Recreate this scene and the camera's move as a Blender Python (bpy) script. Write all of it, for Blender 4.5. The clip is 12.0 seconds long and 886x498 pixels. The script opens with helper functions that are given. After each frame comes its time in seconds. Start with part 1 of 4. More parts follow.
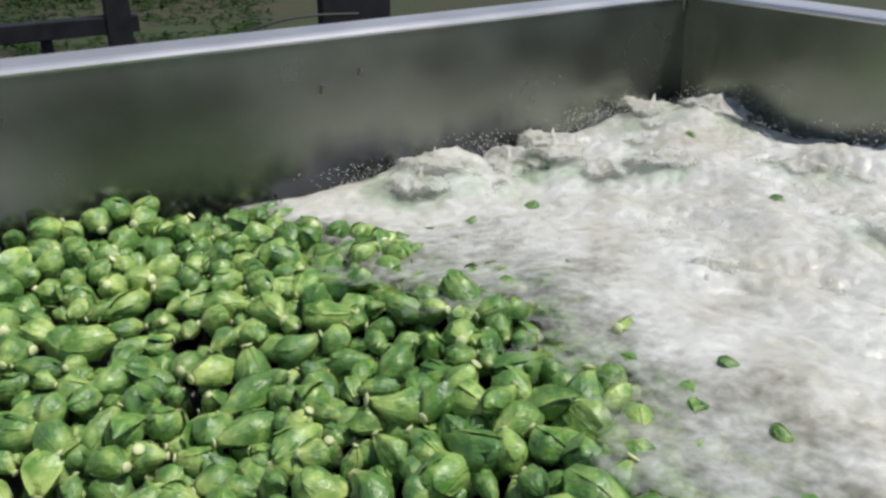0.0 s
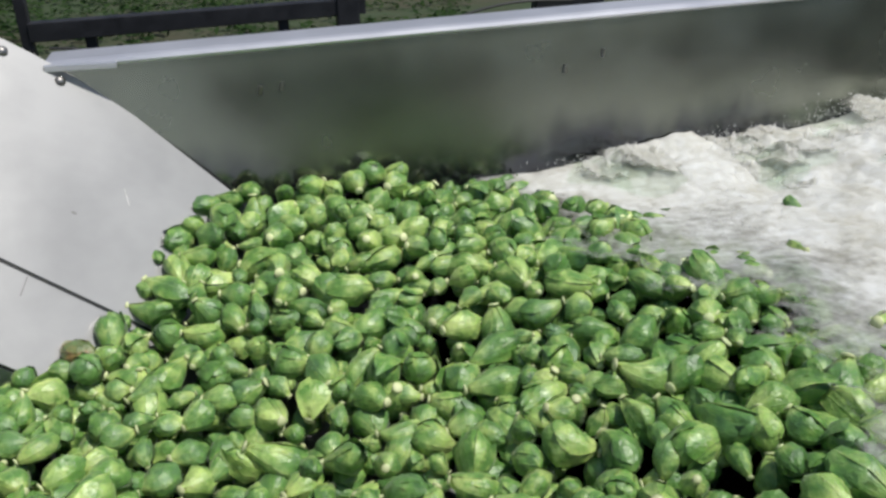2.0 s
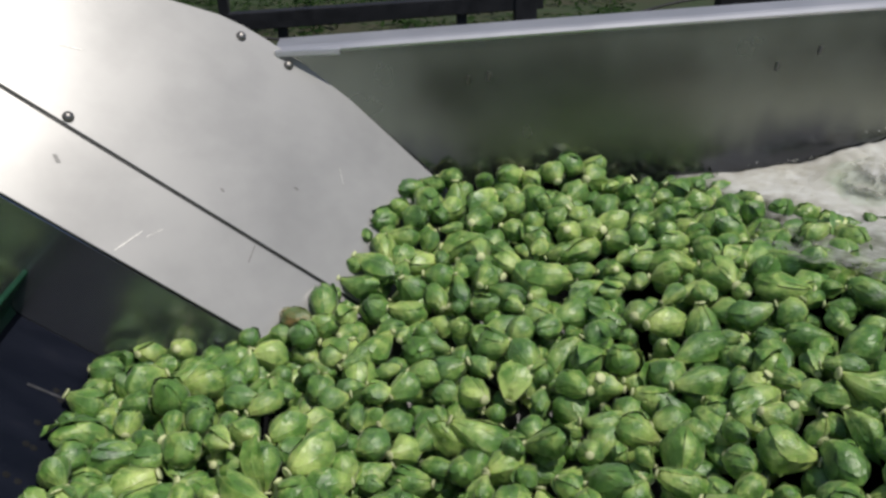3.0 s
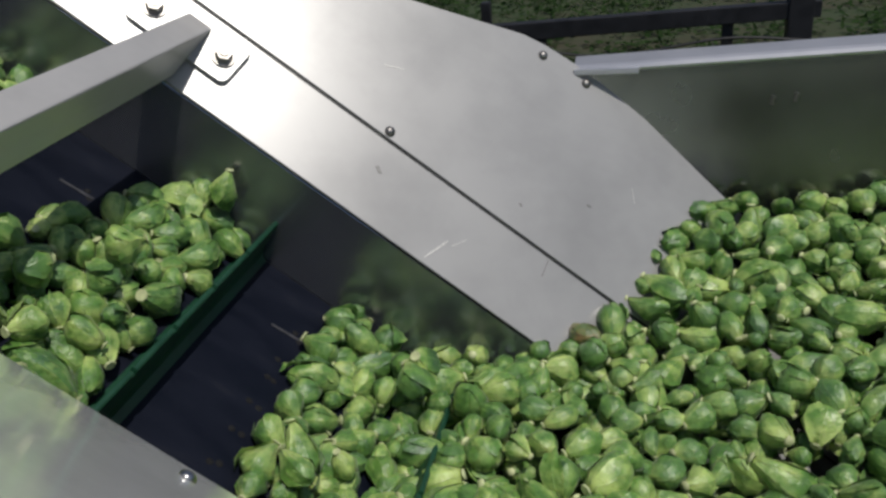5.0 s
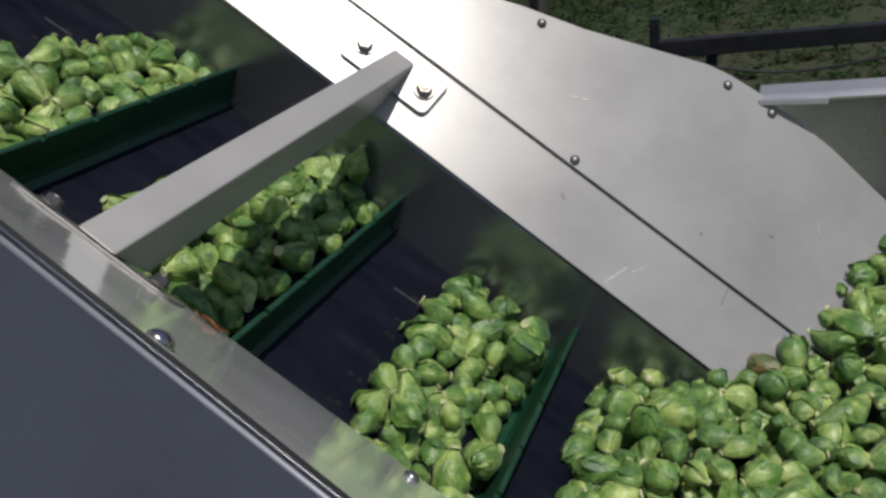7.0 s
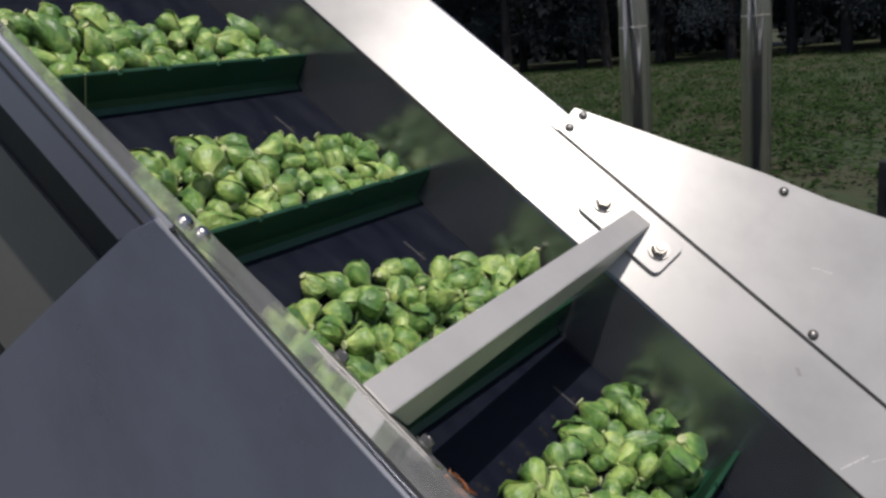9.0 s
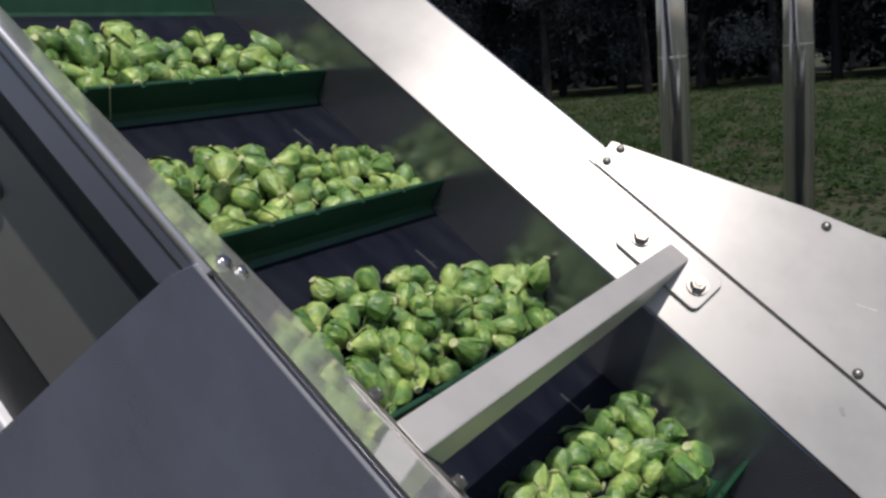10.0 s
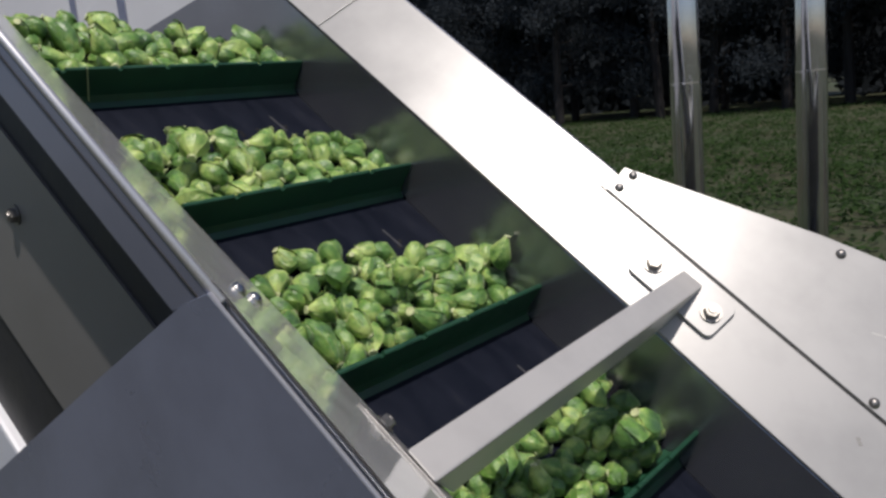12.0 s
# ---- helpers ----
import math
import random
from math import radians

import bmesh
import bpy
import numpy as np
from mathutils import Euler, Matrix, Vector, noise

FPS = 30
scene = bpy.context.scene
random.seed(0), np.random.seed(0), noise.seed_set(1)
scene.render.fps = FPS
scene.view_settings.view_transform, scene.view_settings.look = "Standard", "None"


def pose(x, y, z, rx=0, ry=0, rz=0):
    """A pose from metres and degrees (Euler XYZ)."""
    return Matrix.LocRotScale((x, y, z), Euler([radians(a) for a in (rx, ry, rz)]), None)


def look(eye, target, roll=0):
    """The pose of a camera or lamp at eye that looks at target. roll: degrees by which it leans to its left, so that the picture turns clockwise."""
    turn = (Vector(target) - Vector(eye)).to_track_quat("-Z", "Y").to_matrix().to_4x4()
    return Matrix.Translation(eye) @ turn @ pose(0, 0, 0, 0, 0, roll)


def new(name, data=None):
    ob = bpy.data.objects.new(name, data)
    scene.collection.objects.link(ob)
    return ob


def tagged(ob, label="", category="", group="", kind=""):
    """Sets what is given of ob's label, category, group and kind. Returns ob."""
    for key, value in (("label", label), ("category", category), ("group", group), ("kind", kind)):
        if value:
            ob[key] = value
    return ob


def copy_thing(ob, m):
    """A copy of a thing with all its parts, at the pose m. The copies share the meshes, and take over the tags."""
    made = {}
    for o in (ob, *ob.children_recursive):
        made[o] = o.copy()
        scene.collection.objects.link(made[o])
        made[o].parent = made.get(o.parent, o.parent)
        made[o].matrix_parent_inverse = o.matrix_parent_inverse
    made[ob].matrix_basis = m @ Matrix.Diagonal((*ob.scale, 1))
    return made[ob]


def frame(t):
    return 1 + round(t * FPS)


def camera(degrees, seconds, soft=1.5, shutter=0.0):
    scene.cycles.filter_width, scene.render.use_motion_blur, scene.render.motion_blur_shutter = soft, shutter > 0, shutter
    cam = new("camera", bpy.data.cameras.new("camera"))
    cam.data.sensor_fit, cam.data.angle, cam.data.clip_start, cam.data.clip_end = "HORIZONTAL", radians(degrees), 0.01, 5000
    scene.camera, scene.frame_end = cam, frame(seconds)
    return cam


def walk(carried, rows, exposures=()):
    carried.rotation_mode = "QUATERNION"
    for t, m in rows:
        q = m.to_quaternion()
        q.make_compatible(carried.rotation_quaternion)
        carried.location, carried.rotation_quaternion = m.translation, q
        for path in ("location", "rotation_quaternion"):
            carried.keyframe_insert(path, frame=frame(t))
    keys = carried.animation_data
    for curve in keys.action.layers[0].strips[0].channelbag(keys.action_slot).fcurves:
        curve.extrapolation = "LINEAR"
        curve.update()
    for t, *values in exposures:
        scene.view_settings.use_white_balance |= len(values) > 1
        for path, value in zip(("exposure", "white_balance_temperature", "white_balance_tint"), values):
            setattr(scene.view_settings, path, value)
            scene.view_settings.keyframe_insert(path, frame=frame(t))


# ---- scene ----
cam = camera(57.2, 12.0, soft=2.8)
PATH = [
    (0, (0.0683, -0.9830, 0.4113), (0.9247, 0.6207, -0.4223), 0.89),
    (0.5, (0.0477, -0.9848, 0.4061), (0.8497, 0.6454, -0.4301), 1.20),
    (1, (0.0341, -0.9897, 0.4064), (0.7424, 0.6754, -0.4456), 0.37),
    (1.5, (0.0184, -0.9941, 0.4066), (0.6019, 0.7150, -0.4527), -0.32),
    (2, (-0.0118, -0.9921, 0.4068), (0.4466, 0.7555, -0.4509), -0.38),
    (2.5, (-0.0467, -0.9952, 0.4071), (0.2452, 0.7917, -0.4423), -0.80),
    (3, (-0.0773, -0.9962, 0.4051), (0.0384, 0.8060, -0.4545), -1.48),
    (3.2, (-0.0891, -0.9955, 0.4060), (-0.0338, 0.8058, -0.4613), -1.81),
    (4.8, (-0.1495, -1.0021, 0.4241), (-0.5208, 0.7775, -0.4097), -4.67),
    (5, (-0.1543, -1.0038, 0.4243), (-0.5701, 0.7725, -0.3953), -4.85),
    (5.5, (-0.1638, -1.0171, 0.4329), (-0.7040, 0.7415, -0.3516), -5.76),
    (6, (-0.1672, -1.0343, 0.4370), (-0.7664, 0.7037, -0.3506), -5.63),
    (6.5, (-0.1671, -1.0414, 0.4471), (-0.7957, 0.6804, -0.3530), -5.59),
    (7, (-0.1778, -1.0504, 0.4620), (-0.9373, 0.6327, -0.3063), -7.13),
    (7.5, (-0.1849, -1.0594, 0.4765), (-1.1008, 0.5785, -0.2151), -7.44),
    (7.7, (-0.1898, -1.0661, 0.4810), (-1.1548, 0.5581, -0.1751), -7.05),
    (9.3, (-0.2137, -1.0840, 0.5337), (-1.4057, 0.4546, 0.0732), -5.53),
    (9.5, (-0.2100, -1.0831, 0.5354), (-1.4230, 0.4435, 0.0906), -5.71),
    (10, (-0.2098, -1.0818, 0.5369), (-1.4482, 0.4316, 0.1174), -5.61),
    (10.5, (-0.2082, -1.0824, 0.5393), (-1.4608, 0.4273, 0.1497), -5.41),
    (11, (-0.2076, -1.0829, 0.5400), (-1.4679, 0.4231, 0.1609), -5.34),
    (11.5, (-0.2062, -1.0844, 0.5404), (-1.4703, 0.4203, 0.1693), -5.47),
    (12, (-0.2093, -1.0825, 0.5400), (-1.4738, 0.4245, 0.1794), -5.50),
]
EXPOSURES = [(0, 0.12, 6330, 10), (1.5, 0.24, 6280, 10), (2.0, 0.20, 6280, 10), (2.5, -0.02, 6350, 10), (3, -0.24, 6450, 11), (4.8, -0.44, 6350, 11), (6.5, -0.48, 6380, 12), (7.7, -0.29, 6480, 14), (9.3, -0.08, 6500, 15), (12, -0.06, 6500, 15)]
walk(cam, [(t, look(eye, target, roll)) for t, eye, target, roll in PATH], EXPOSURES)

# ---- world and sun ----
SUN_DIR = Vector((0.34, -0.22, 0.915)).normalized()
world = bpy.data.worlds.new("sky")
scene.world = world
world.use_nodes = True
wn = world.node_tree.nodes
sky = wn.new("ShaderNodeTexSky")
sky.sky_type = "NISHITA"
sky.sun_disc = False
sky.sun_elevation = math.asin(SUN_DIR.z)
sky.sun_rotation = math.atan2(SUN_DIR.x, SUN_DIR.y)
sky.dust_density = 1.0
wn["Background"].inputs[1].default_value = 0.085
world.node_tree.links.new(sky.outputs[0], wn["Background"].inputs[0])
sun_data = bpy.data.lights.new("sun", "SUN")
sun_data.energy = 4.0
sun_data.angle = radians(0.6)
sun_data.color = (1.0, 0.95, 0.86)
sun = new("sun", sun_data)
sun.matrix_world = look(SUN_DIR * 30, (0, 0, 0))

# ---- the elevator's own axes: s up the slope, v across (away), w square to the belt ----
SLOPE = radians(38.78)
DOWN = Vector((math.cos(SLOPE), 0, -math.sin(SLOPE)))
NORM = Vector((math.sin(SLOPE), 0, math.cos(SLOPE)))
ELEV = Matrix((
    (DOWN.x, 0, NORM.x, 0),
    (0, 1, 0, 0),
    (DOWN.z, 0, NORM.z, 0),
    (0, 0, 0, 1)))
FLARE = 1.2453          # run of v for each w on the flared plates
V_FAR = -0.0724
W_LIP = -0.162          # lower edge of the flares
W_TOP = -0.221          # top edge of the flights
W_BELT = -0.270
V_IN_FAR, V_IN_NEAR = -0.274, -0.655
PITCH = 0.243
SPEED = 0.0438


def loc(s, v, w):
    """A place in the elevator's own space."""
    return Vector((-s, v, w))


def far_v(w):
    return V_FAR + FLARE * w


W_NEAR, V_EDGE = 0.036, -0.873      # upper edge of the near flare


def near_low(s):
    """The near trough side runs a little askew."""
    return -0.646 - 0.045 * (s - 0.2)


def near_v(s, w):
    k = (w - W_LIP) / (W_NEAR - W_LIP)
    return near_low(s) + k * (V_EDGE - near_low(s))


# ---- building helpers ----
def finish(bm, name, material, smooth=False):
    mesh = bpy.data.meshes.new(name)
    bmesh.ops.recalc_face_normals(bm, faces=bm.faces[:])
    bm.to_mesh(mesh)
    bm.free()
    for m in material if isinstance(material, (list, tuple)) else [material]:
        mesh.materials.append(m)
    if smooth:
        mesh.polygons.foreach_set("use_smooth", [True] * len(mesh.polygons))
    return mesh


def part(name, bm, material, parent, label="", smooth=False):
    ob = new(name, finish(bm, name, material, smooth))
    ob.parent = parent
    return tagged(ob, label=label)


def thing(name, label, category, group="", m=None, kind=""):
    ob = new(name)
    ob.empty_display_size = 0.05
    if m is not None:
        ob.matrix_world = m
    return tagged(ob, label, category, group, kind)


def bevel(bm, width, segments=2):
    bmesh.ops.bevel(bm, geom=bm.edges[:], offset=width, segments=segments, affect="EDGES", profile=0.6, clamp_overlap=True)


def slab(points, depth, rounding=0.0):
    """A plate: its face is the polygon, its body goes along depth."""
    bm = bmesh.new()
    top = [bm.verts.new(p) for p in points]
    low = [bm.verts.new(Vector(p) + Vector(depth)) for p in points]
    n = len(points)
    bm.faces.new(top)
    bm.faces.new(low[::-1])
    for i in range(n):
        bm.faces.new((top[i], low[i], low[(i + 1) % n], top[(i + 1) % n]))
    if rounding:
        bevel(bm, rounding)
    return bm


def box(lo, hi, rounding=0.0, segments=2):
    bm = bmesh.new()
    bmesh.ops.create_cube(bm, size=1.0)
    for v in bm.verts:
        for i in range(3):
            v.co[i] = (lo[i] + hi[i]) / 2 + v.co[i] * (hi[i] - lo[i])
    if rounding:
        bevel(bm, rounding, segments)
    return bm


def rod(a, b, radius, sides=16, cap=True, radius2=None):
    bm = bmesh.new()
    a, b = Vector(a), Vector(b)
    turn = (b - a).to_track_quat("Z", "Y").to_matrix().to_4x4()
    bmesh.ops.create_cone(bm, cap_ends=cap, segments=sides, radius1=radius, radius2=radius if radius2 is None else radius2,
                          depth=(b - a).length, matrix=Matrix.Translation((a + b) / 2) @ turn)
    return bm


def hex_bolt(at, way, size):
    """A hexagonal head on a washer; the head's flats are size wide."""
    bm = bmesh.new()
    turn = Vector(way).to_track_quat("Z", "Y").to_matrix().to_4x4()
    base = Matrix.Translation(at) @ turn
    bmesh.ops.create_cone(bm, cap_ends=True, segments=20, radius1=size * 0.78, radius2=size * 0.78, depth=size * 0.14,
                          matrix=base @ Matrix.Translation((0, 0, size * 0.07)))
    bmesh.ops.create_cone(bm, cap_ends=True, segments=6, radius1=size * 0.577, radius2=size * 0.54, depth=size * 0.5,
                          matrix=base @ Matrix.Translation((0, 0, size * 0.38)))
    bmesh.ops.create_cone(bm, cap_ends=True, segments=12, radius1=size * 0.34, radius2=size * 0.3, depth=size * 0.12,
                          matrix=base @ Matrix.Translation((0, 0, size * 0.66)))
    return bm


def dome(at, way, radius, height=0.6):
    """A round rivet or carriage-bolt head."""
    bm = bmesh.new()
    turn = Vector(way).to_track_quat("Z", "Y").to_matrix().to_4x4()
    bmesh.ops.create_uvsphere(bm, u_segments=14, v_segments=8, radius=radius)
    for v in bm.verts:
        v.co.z = max(v.co.z, -0.1 * radius) * height
    bm.transform(Matrix.Translation(at) @ turn)
    return bm


# ---- materials ----
def shader(name):
    m = bpy.data.materials.new(name)
    m.use_nodes = True
    return m, m.node_tree.nodes, m.node_tree.links, m.node_tree.nodes["Principled BSDF"]


def ramp(nodes, stops):
    r = nodes.new("ShaderNodeValToRGB")
    while len(r.color_ramp.elements) < len(stops):
        r.color_ramp.elements.new(0.5)
    for e, (p, c) in zip(r.color_ramp.elements, stops):
        e.position = p
        e.color = (*c, 1) if len(c) == 3 else c
    return r


def grain(nodes, links, scale, detail=4.0, stretch=(1, 1, 1), space="Object"):
    tc = nodes.new("ShaderNodeTexCoord")
    mp = nodes.new("ShaderNodeMapping")
    mp.inputs["Scale"].default_value = stretch
    tx = nodes.new("ShaderNodeTexNoise")
    tx.inputs["Scale"].default_value = scale
    tx.inputs["Detail"].default_value = detail
    links.new(tc.outputs[space], mp.inputs[0])
    links.new(mp.outputs[0], tx.inputs["Vector"])
    return tx


def bump(nodes, links, source, strength, distance, b):
    bp = nodes.new("ShaderNodeBump")
    bp.inputs["Strength"].default_value = strength
    bp.inputs["Distance"].default_value = distance
    links.new(source, bp.inputs["Height"])
    links.new(bp.outputs[0], b.inputs["Normal"])
    return bp


def rough_map(nodes, links, source, b, low, high):
    mr = nodes.new("ShaderNodeMapRange")
    mr.inputs["From Min"].default_value = 0.3
    mr.inputs["From Max"].default_value = 0.7
    mr.inputs["To Min"].default_value = low
    mr.inputs["To Max"].default_value = high
    links.new(source, mr.inputs[0])
    links.new(mr.outputs[0], b.inputs["Roughness"])


def steel(name, tone, low, high, streak=(1, 1, 1), stain=0.25, brush=0.03, metal=1.0):
    """Stainless sheet: smudges in tone and gloss, faint brushing."""
    m, n, l, b = shader(name)
    b.inputs["Metallic"].default_value = metal
    blot = grain(n, l, 9.0, 5.0)
    spots = grain(n, l, 70.0, 3.0)
    mix = n.new("ShaderNodeMath")
    mix.operation = "MULTIPLY_ADD"
    mix.inputs[1].default_value = 0.3
    l.new(spots.outputs[0], mix.inputs[0])
    l.new(blot.outputs[0], mix.inputs[2])
    dark = tuple(c * (1 - stain) for c in tone)
    r = ramp(n, [(0.35, dark), (0.75, tone)])
    l.new(mix.outputs[0], r.inputs[0])
    l.new(r.outputs[0], b.inputs["Base Color"])
    rough_map(n, l, blot.outputs[0], b, low, high)
    fine = grain(n, l, 40.0, 2.0, streak)
    bump(n, l, fine.outputs[0], brush, 0.002, b)
    return m


def plain(name, tone, rough, metal=0.0, vary=0.25, scale=25.0, relief=0.1):
    m, n, l, b = shader(name)
    g = grain(n, l, scale, 5.0)
    r = ramp(n, [(0.3, tuple(c * (1 - vary) for c in tone)), (0.7, tuple(min(1, c * (1 + vary)) for c in tone))])
    l.new(g.outputs[0], r.inputs[0])
    l.new(r.outputs[0], b.inputs["Base Color"])
    b.inputs["Metallic"].default_value = metal
    rough_map(n, l, g.outputs[0], b, rough * 0.85, min(1, rough * 1.15))
    fine = grain(n, l, scale * 8, 3.0)
    bump(n, l, fine.outputs[0], relief, 0.002, b)
    return m


STEEL_PLATE = steel("steel_plate", (0.350, 0.346, 0.342), 0.28, 0.35, (1, 30, 1), 0.15, 0.03, 0.17)
STEEL_WALL = steel("steel_wall", (0.245, 0.245, 0.228), 0.20, 0.31, (1, 1, 14), 0.25, 0.03, 0.85)
STEEL_IN = steel("steel_inner", (0.27, 0.285, 0.32), 0.15, 0.27, (1, 1, 20), 0.2, 0.03, 0.85)
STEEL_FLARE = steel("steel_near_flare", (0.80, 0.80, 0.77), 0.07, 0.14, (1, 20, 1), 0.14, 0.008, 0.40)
# blue-grey base: the dark surroundings mirrored by the side cover, put into colour
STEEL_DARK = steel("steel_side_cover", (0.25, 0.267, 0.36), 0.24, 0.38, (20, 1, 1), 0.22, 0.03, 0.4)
STEEL_BAR = steel("steel_bar", (0.55, 0.528, 0.50), 0.30, 0.38, (1, 30, 1), 0.16, 0.03, 0.4)
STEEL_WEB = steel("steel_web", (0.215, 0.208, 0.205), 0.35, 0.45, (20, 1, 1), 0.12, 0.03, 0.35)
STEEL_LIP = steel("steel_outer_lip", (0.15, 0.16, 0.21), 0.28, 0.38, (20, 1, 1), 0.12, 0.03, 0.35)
STEEL_RIM = steel("steel_rim", (0.60, 0.595, 0.62), 0.36, 0.46, (30, 1, 1), 0.1, 0.03, 0.7)
STEEL_PIPE = steel("steel_pipe", (0.58, 0.58, 0.62), 0.08, 0.15, (4, 4, 0.03), 0.2, 0.05, 0.95)
BOLT = steel("bolt_steel", (0.36, 0.34, 0.315), 0.35, 0.5, (1, 1, 1), 0.3, 0.03, 0.6)
CHROME = steel("bright_bolt_steel", (0.42, 0.41, 0.40), 0.2, 0.3, (1, 1, 1), 0.2, 0.01, 1.0)
RIVET = steel("rivet_steel", (0.25, 0.24, 0.23), 0.35, 0.5, (1, 1, 1), 0.4)


def wet_wall():
    """Tank sheet: dull and marked above; splash-wet and glossy below, dark reflections coloured in there too."""
    # olive cast in the base tone imitates the mirrored sprouts
    m = steel("steel_tank_wall", (0.275, 0.29, 0.245), 0.19, 0.29, (1, 1, 14), 0.22, 0.03, 0.9)
    n, l = m.node_tree.nodes, m.node_tree.links
    b = n["Principled BSDF"]
    tc = n.new("ShaderNodeTexCoord")
    sep = n.new("ShaderNodeSeparateXYZ")
    l.new(tc.outputs["Object"], sep.inputs[0])
    ragged = grain(n, l, 11.0, 5.0, (1, 1, 0.45))
    level = n.new("ShaderNodeMath")
    level.operation = "MULTIPLY_ADD"
    level.inputs[1].default_value = 0.13
    l.new(ragged.outputs[0], level.inputs[0])
    l.new(sep.outputs[2], level.inputs[2])
    wet = n.new("ShaderNodeMapRange")
    wet.interpolation_type = "SMOOTHSTEP"
    for key, value in (("From Min", 0.115), ("From Max", 0.175), ("To Min", 1.0), ("To Max", 0.0)):
        wet.inputs[key].default_value = value
    l.new(level.outputs[0], wet.inputs[0])
    for key, value in (("Base Color", (0.085, 0.088, 0.10, 1)), ("Roughness", 0.13)):
        old = b.inputs[key].links[0].from_socket
        mix = n.new("ShaderNodeMix")
        mix.data_type = "RGBA" if key == "Base Color" else "FLOAT"
        a_in, b_in = [q for q in mix.inputs if q.name == "A" and q.type == old.type][0], [q for q in mix.inputs if q.name == "B" and q.type == old.type][0]
        b_in.default_value = value
        l.new(wet.outputs[0], mix.inputs[0])
        l.new(old, a_in)
        l.new([q for q in mix.outputs if q.type == old.type][0], b.inputs[key])
    return m


TANK_WALL = wet_wall()
GASKET = plain("black_seal", (0.012, 0.012, 0.013), 0.5)
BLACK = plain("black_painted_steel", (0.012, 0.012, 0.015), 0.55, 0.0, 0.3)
GREEN = plain("dark_green_plastic", (0.006, 0.046, 0.022), 0.48, 0.0, 0.2, 40.0)


def belt_material():
    m, n, l, b = shader("dark_rubber_belt")
    blot = grain(n, l, 14.0, 6.0, (1, 3, 1))
    fleck = grain(n, l, 160.0, 2.0)
    r = ramp(n, [(0.3, (0.003, 0.0045, 0.010)), (0.62, (0.005, 0.007, 0.015)), (0.85, (0.015, 0.016, 0.022))])
    l.new(blot.outputs[0], r.inputs[0])
    l.new(r.outputs[0], b.inputs["Base Color"])
    rough_map(n, l, blot.outputs[0], b, 0.45, 0.7)
    b.inputs["Specular IOR Level"].default_value = 0.16
    bump(n, l, fleck.outputs[0], 0.15, 0.001, b)
    return m


BELT = belt_material()
SCRATCH = plain("bright_scratch", (0.50, 0.49, 0.47), 0.4, 0.3, 0.3, 300.0)
SMUDGE = plain("dull_smudge", (0.20, 0.195, 0.19), 0.5, 0.2, 0.3, 300.0)
HOOD = plain("light_grey_paint", (0.62, 0.63, 0.66), 0.5, 0.0, 0.06, 6.0, 0.03)
# near-black tone for the shade inside the belt's small pits
PIT = plain("belt_pit_shade", (0.0015, 0.0015, 0.002), 0.95, 0.0, 0.3, 90.0)
SCUFF = plain("belt_scuff", (0.040, 0.040, 0.045), 0.6, 0.0, 0.4, 90.0)


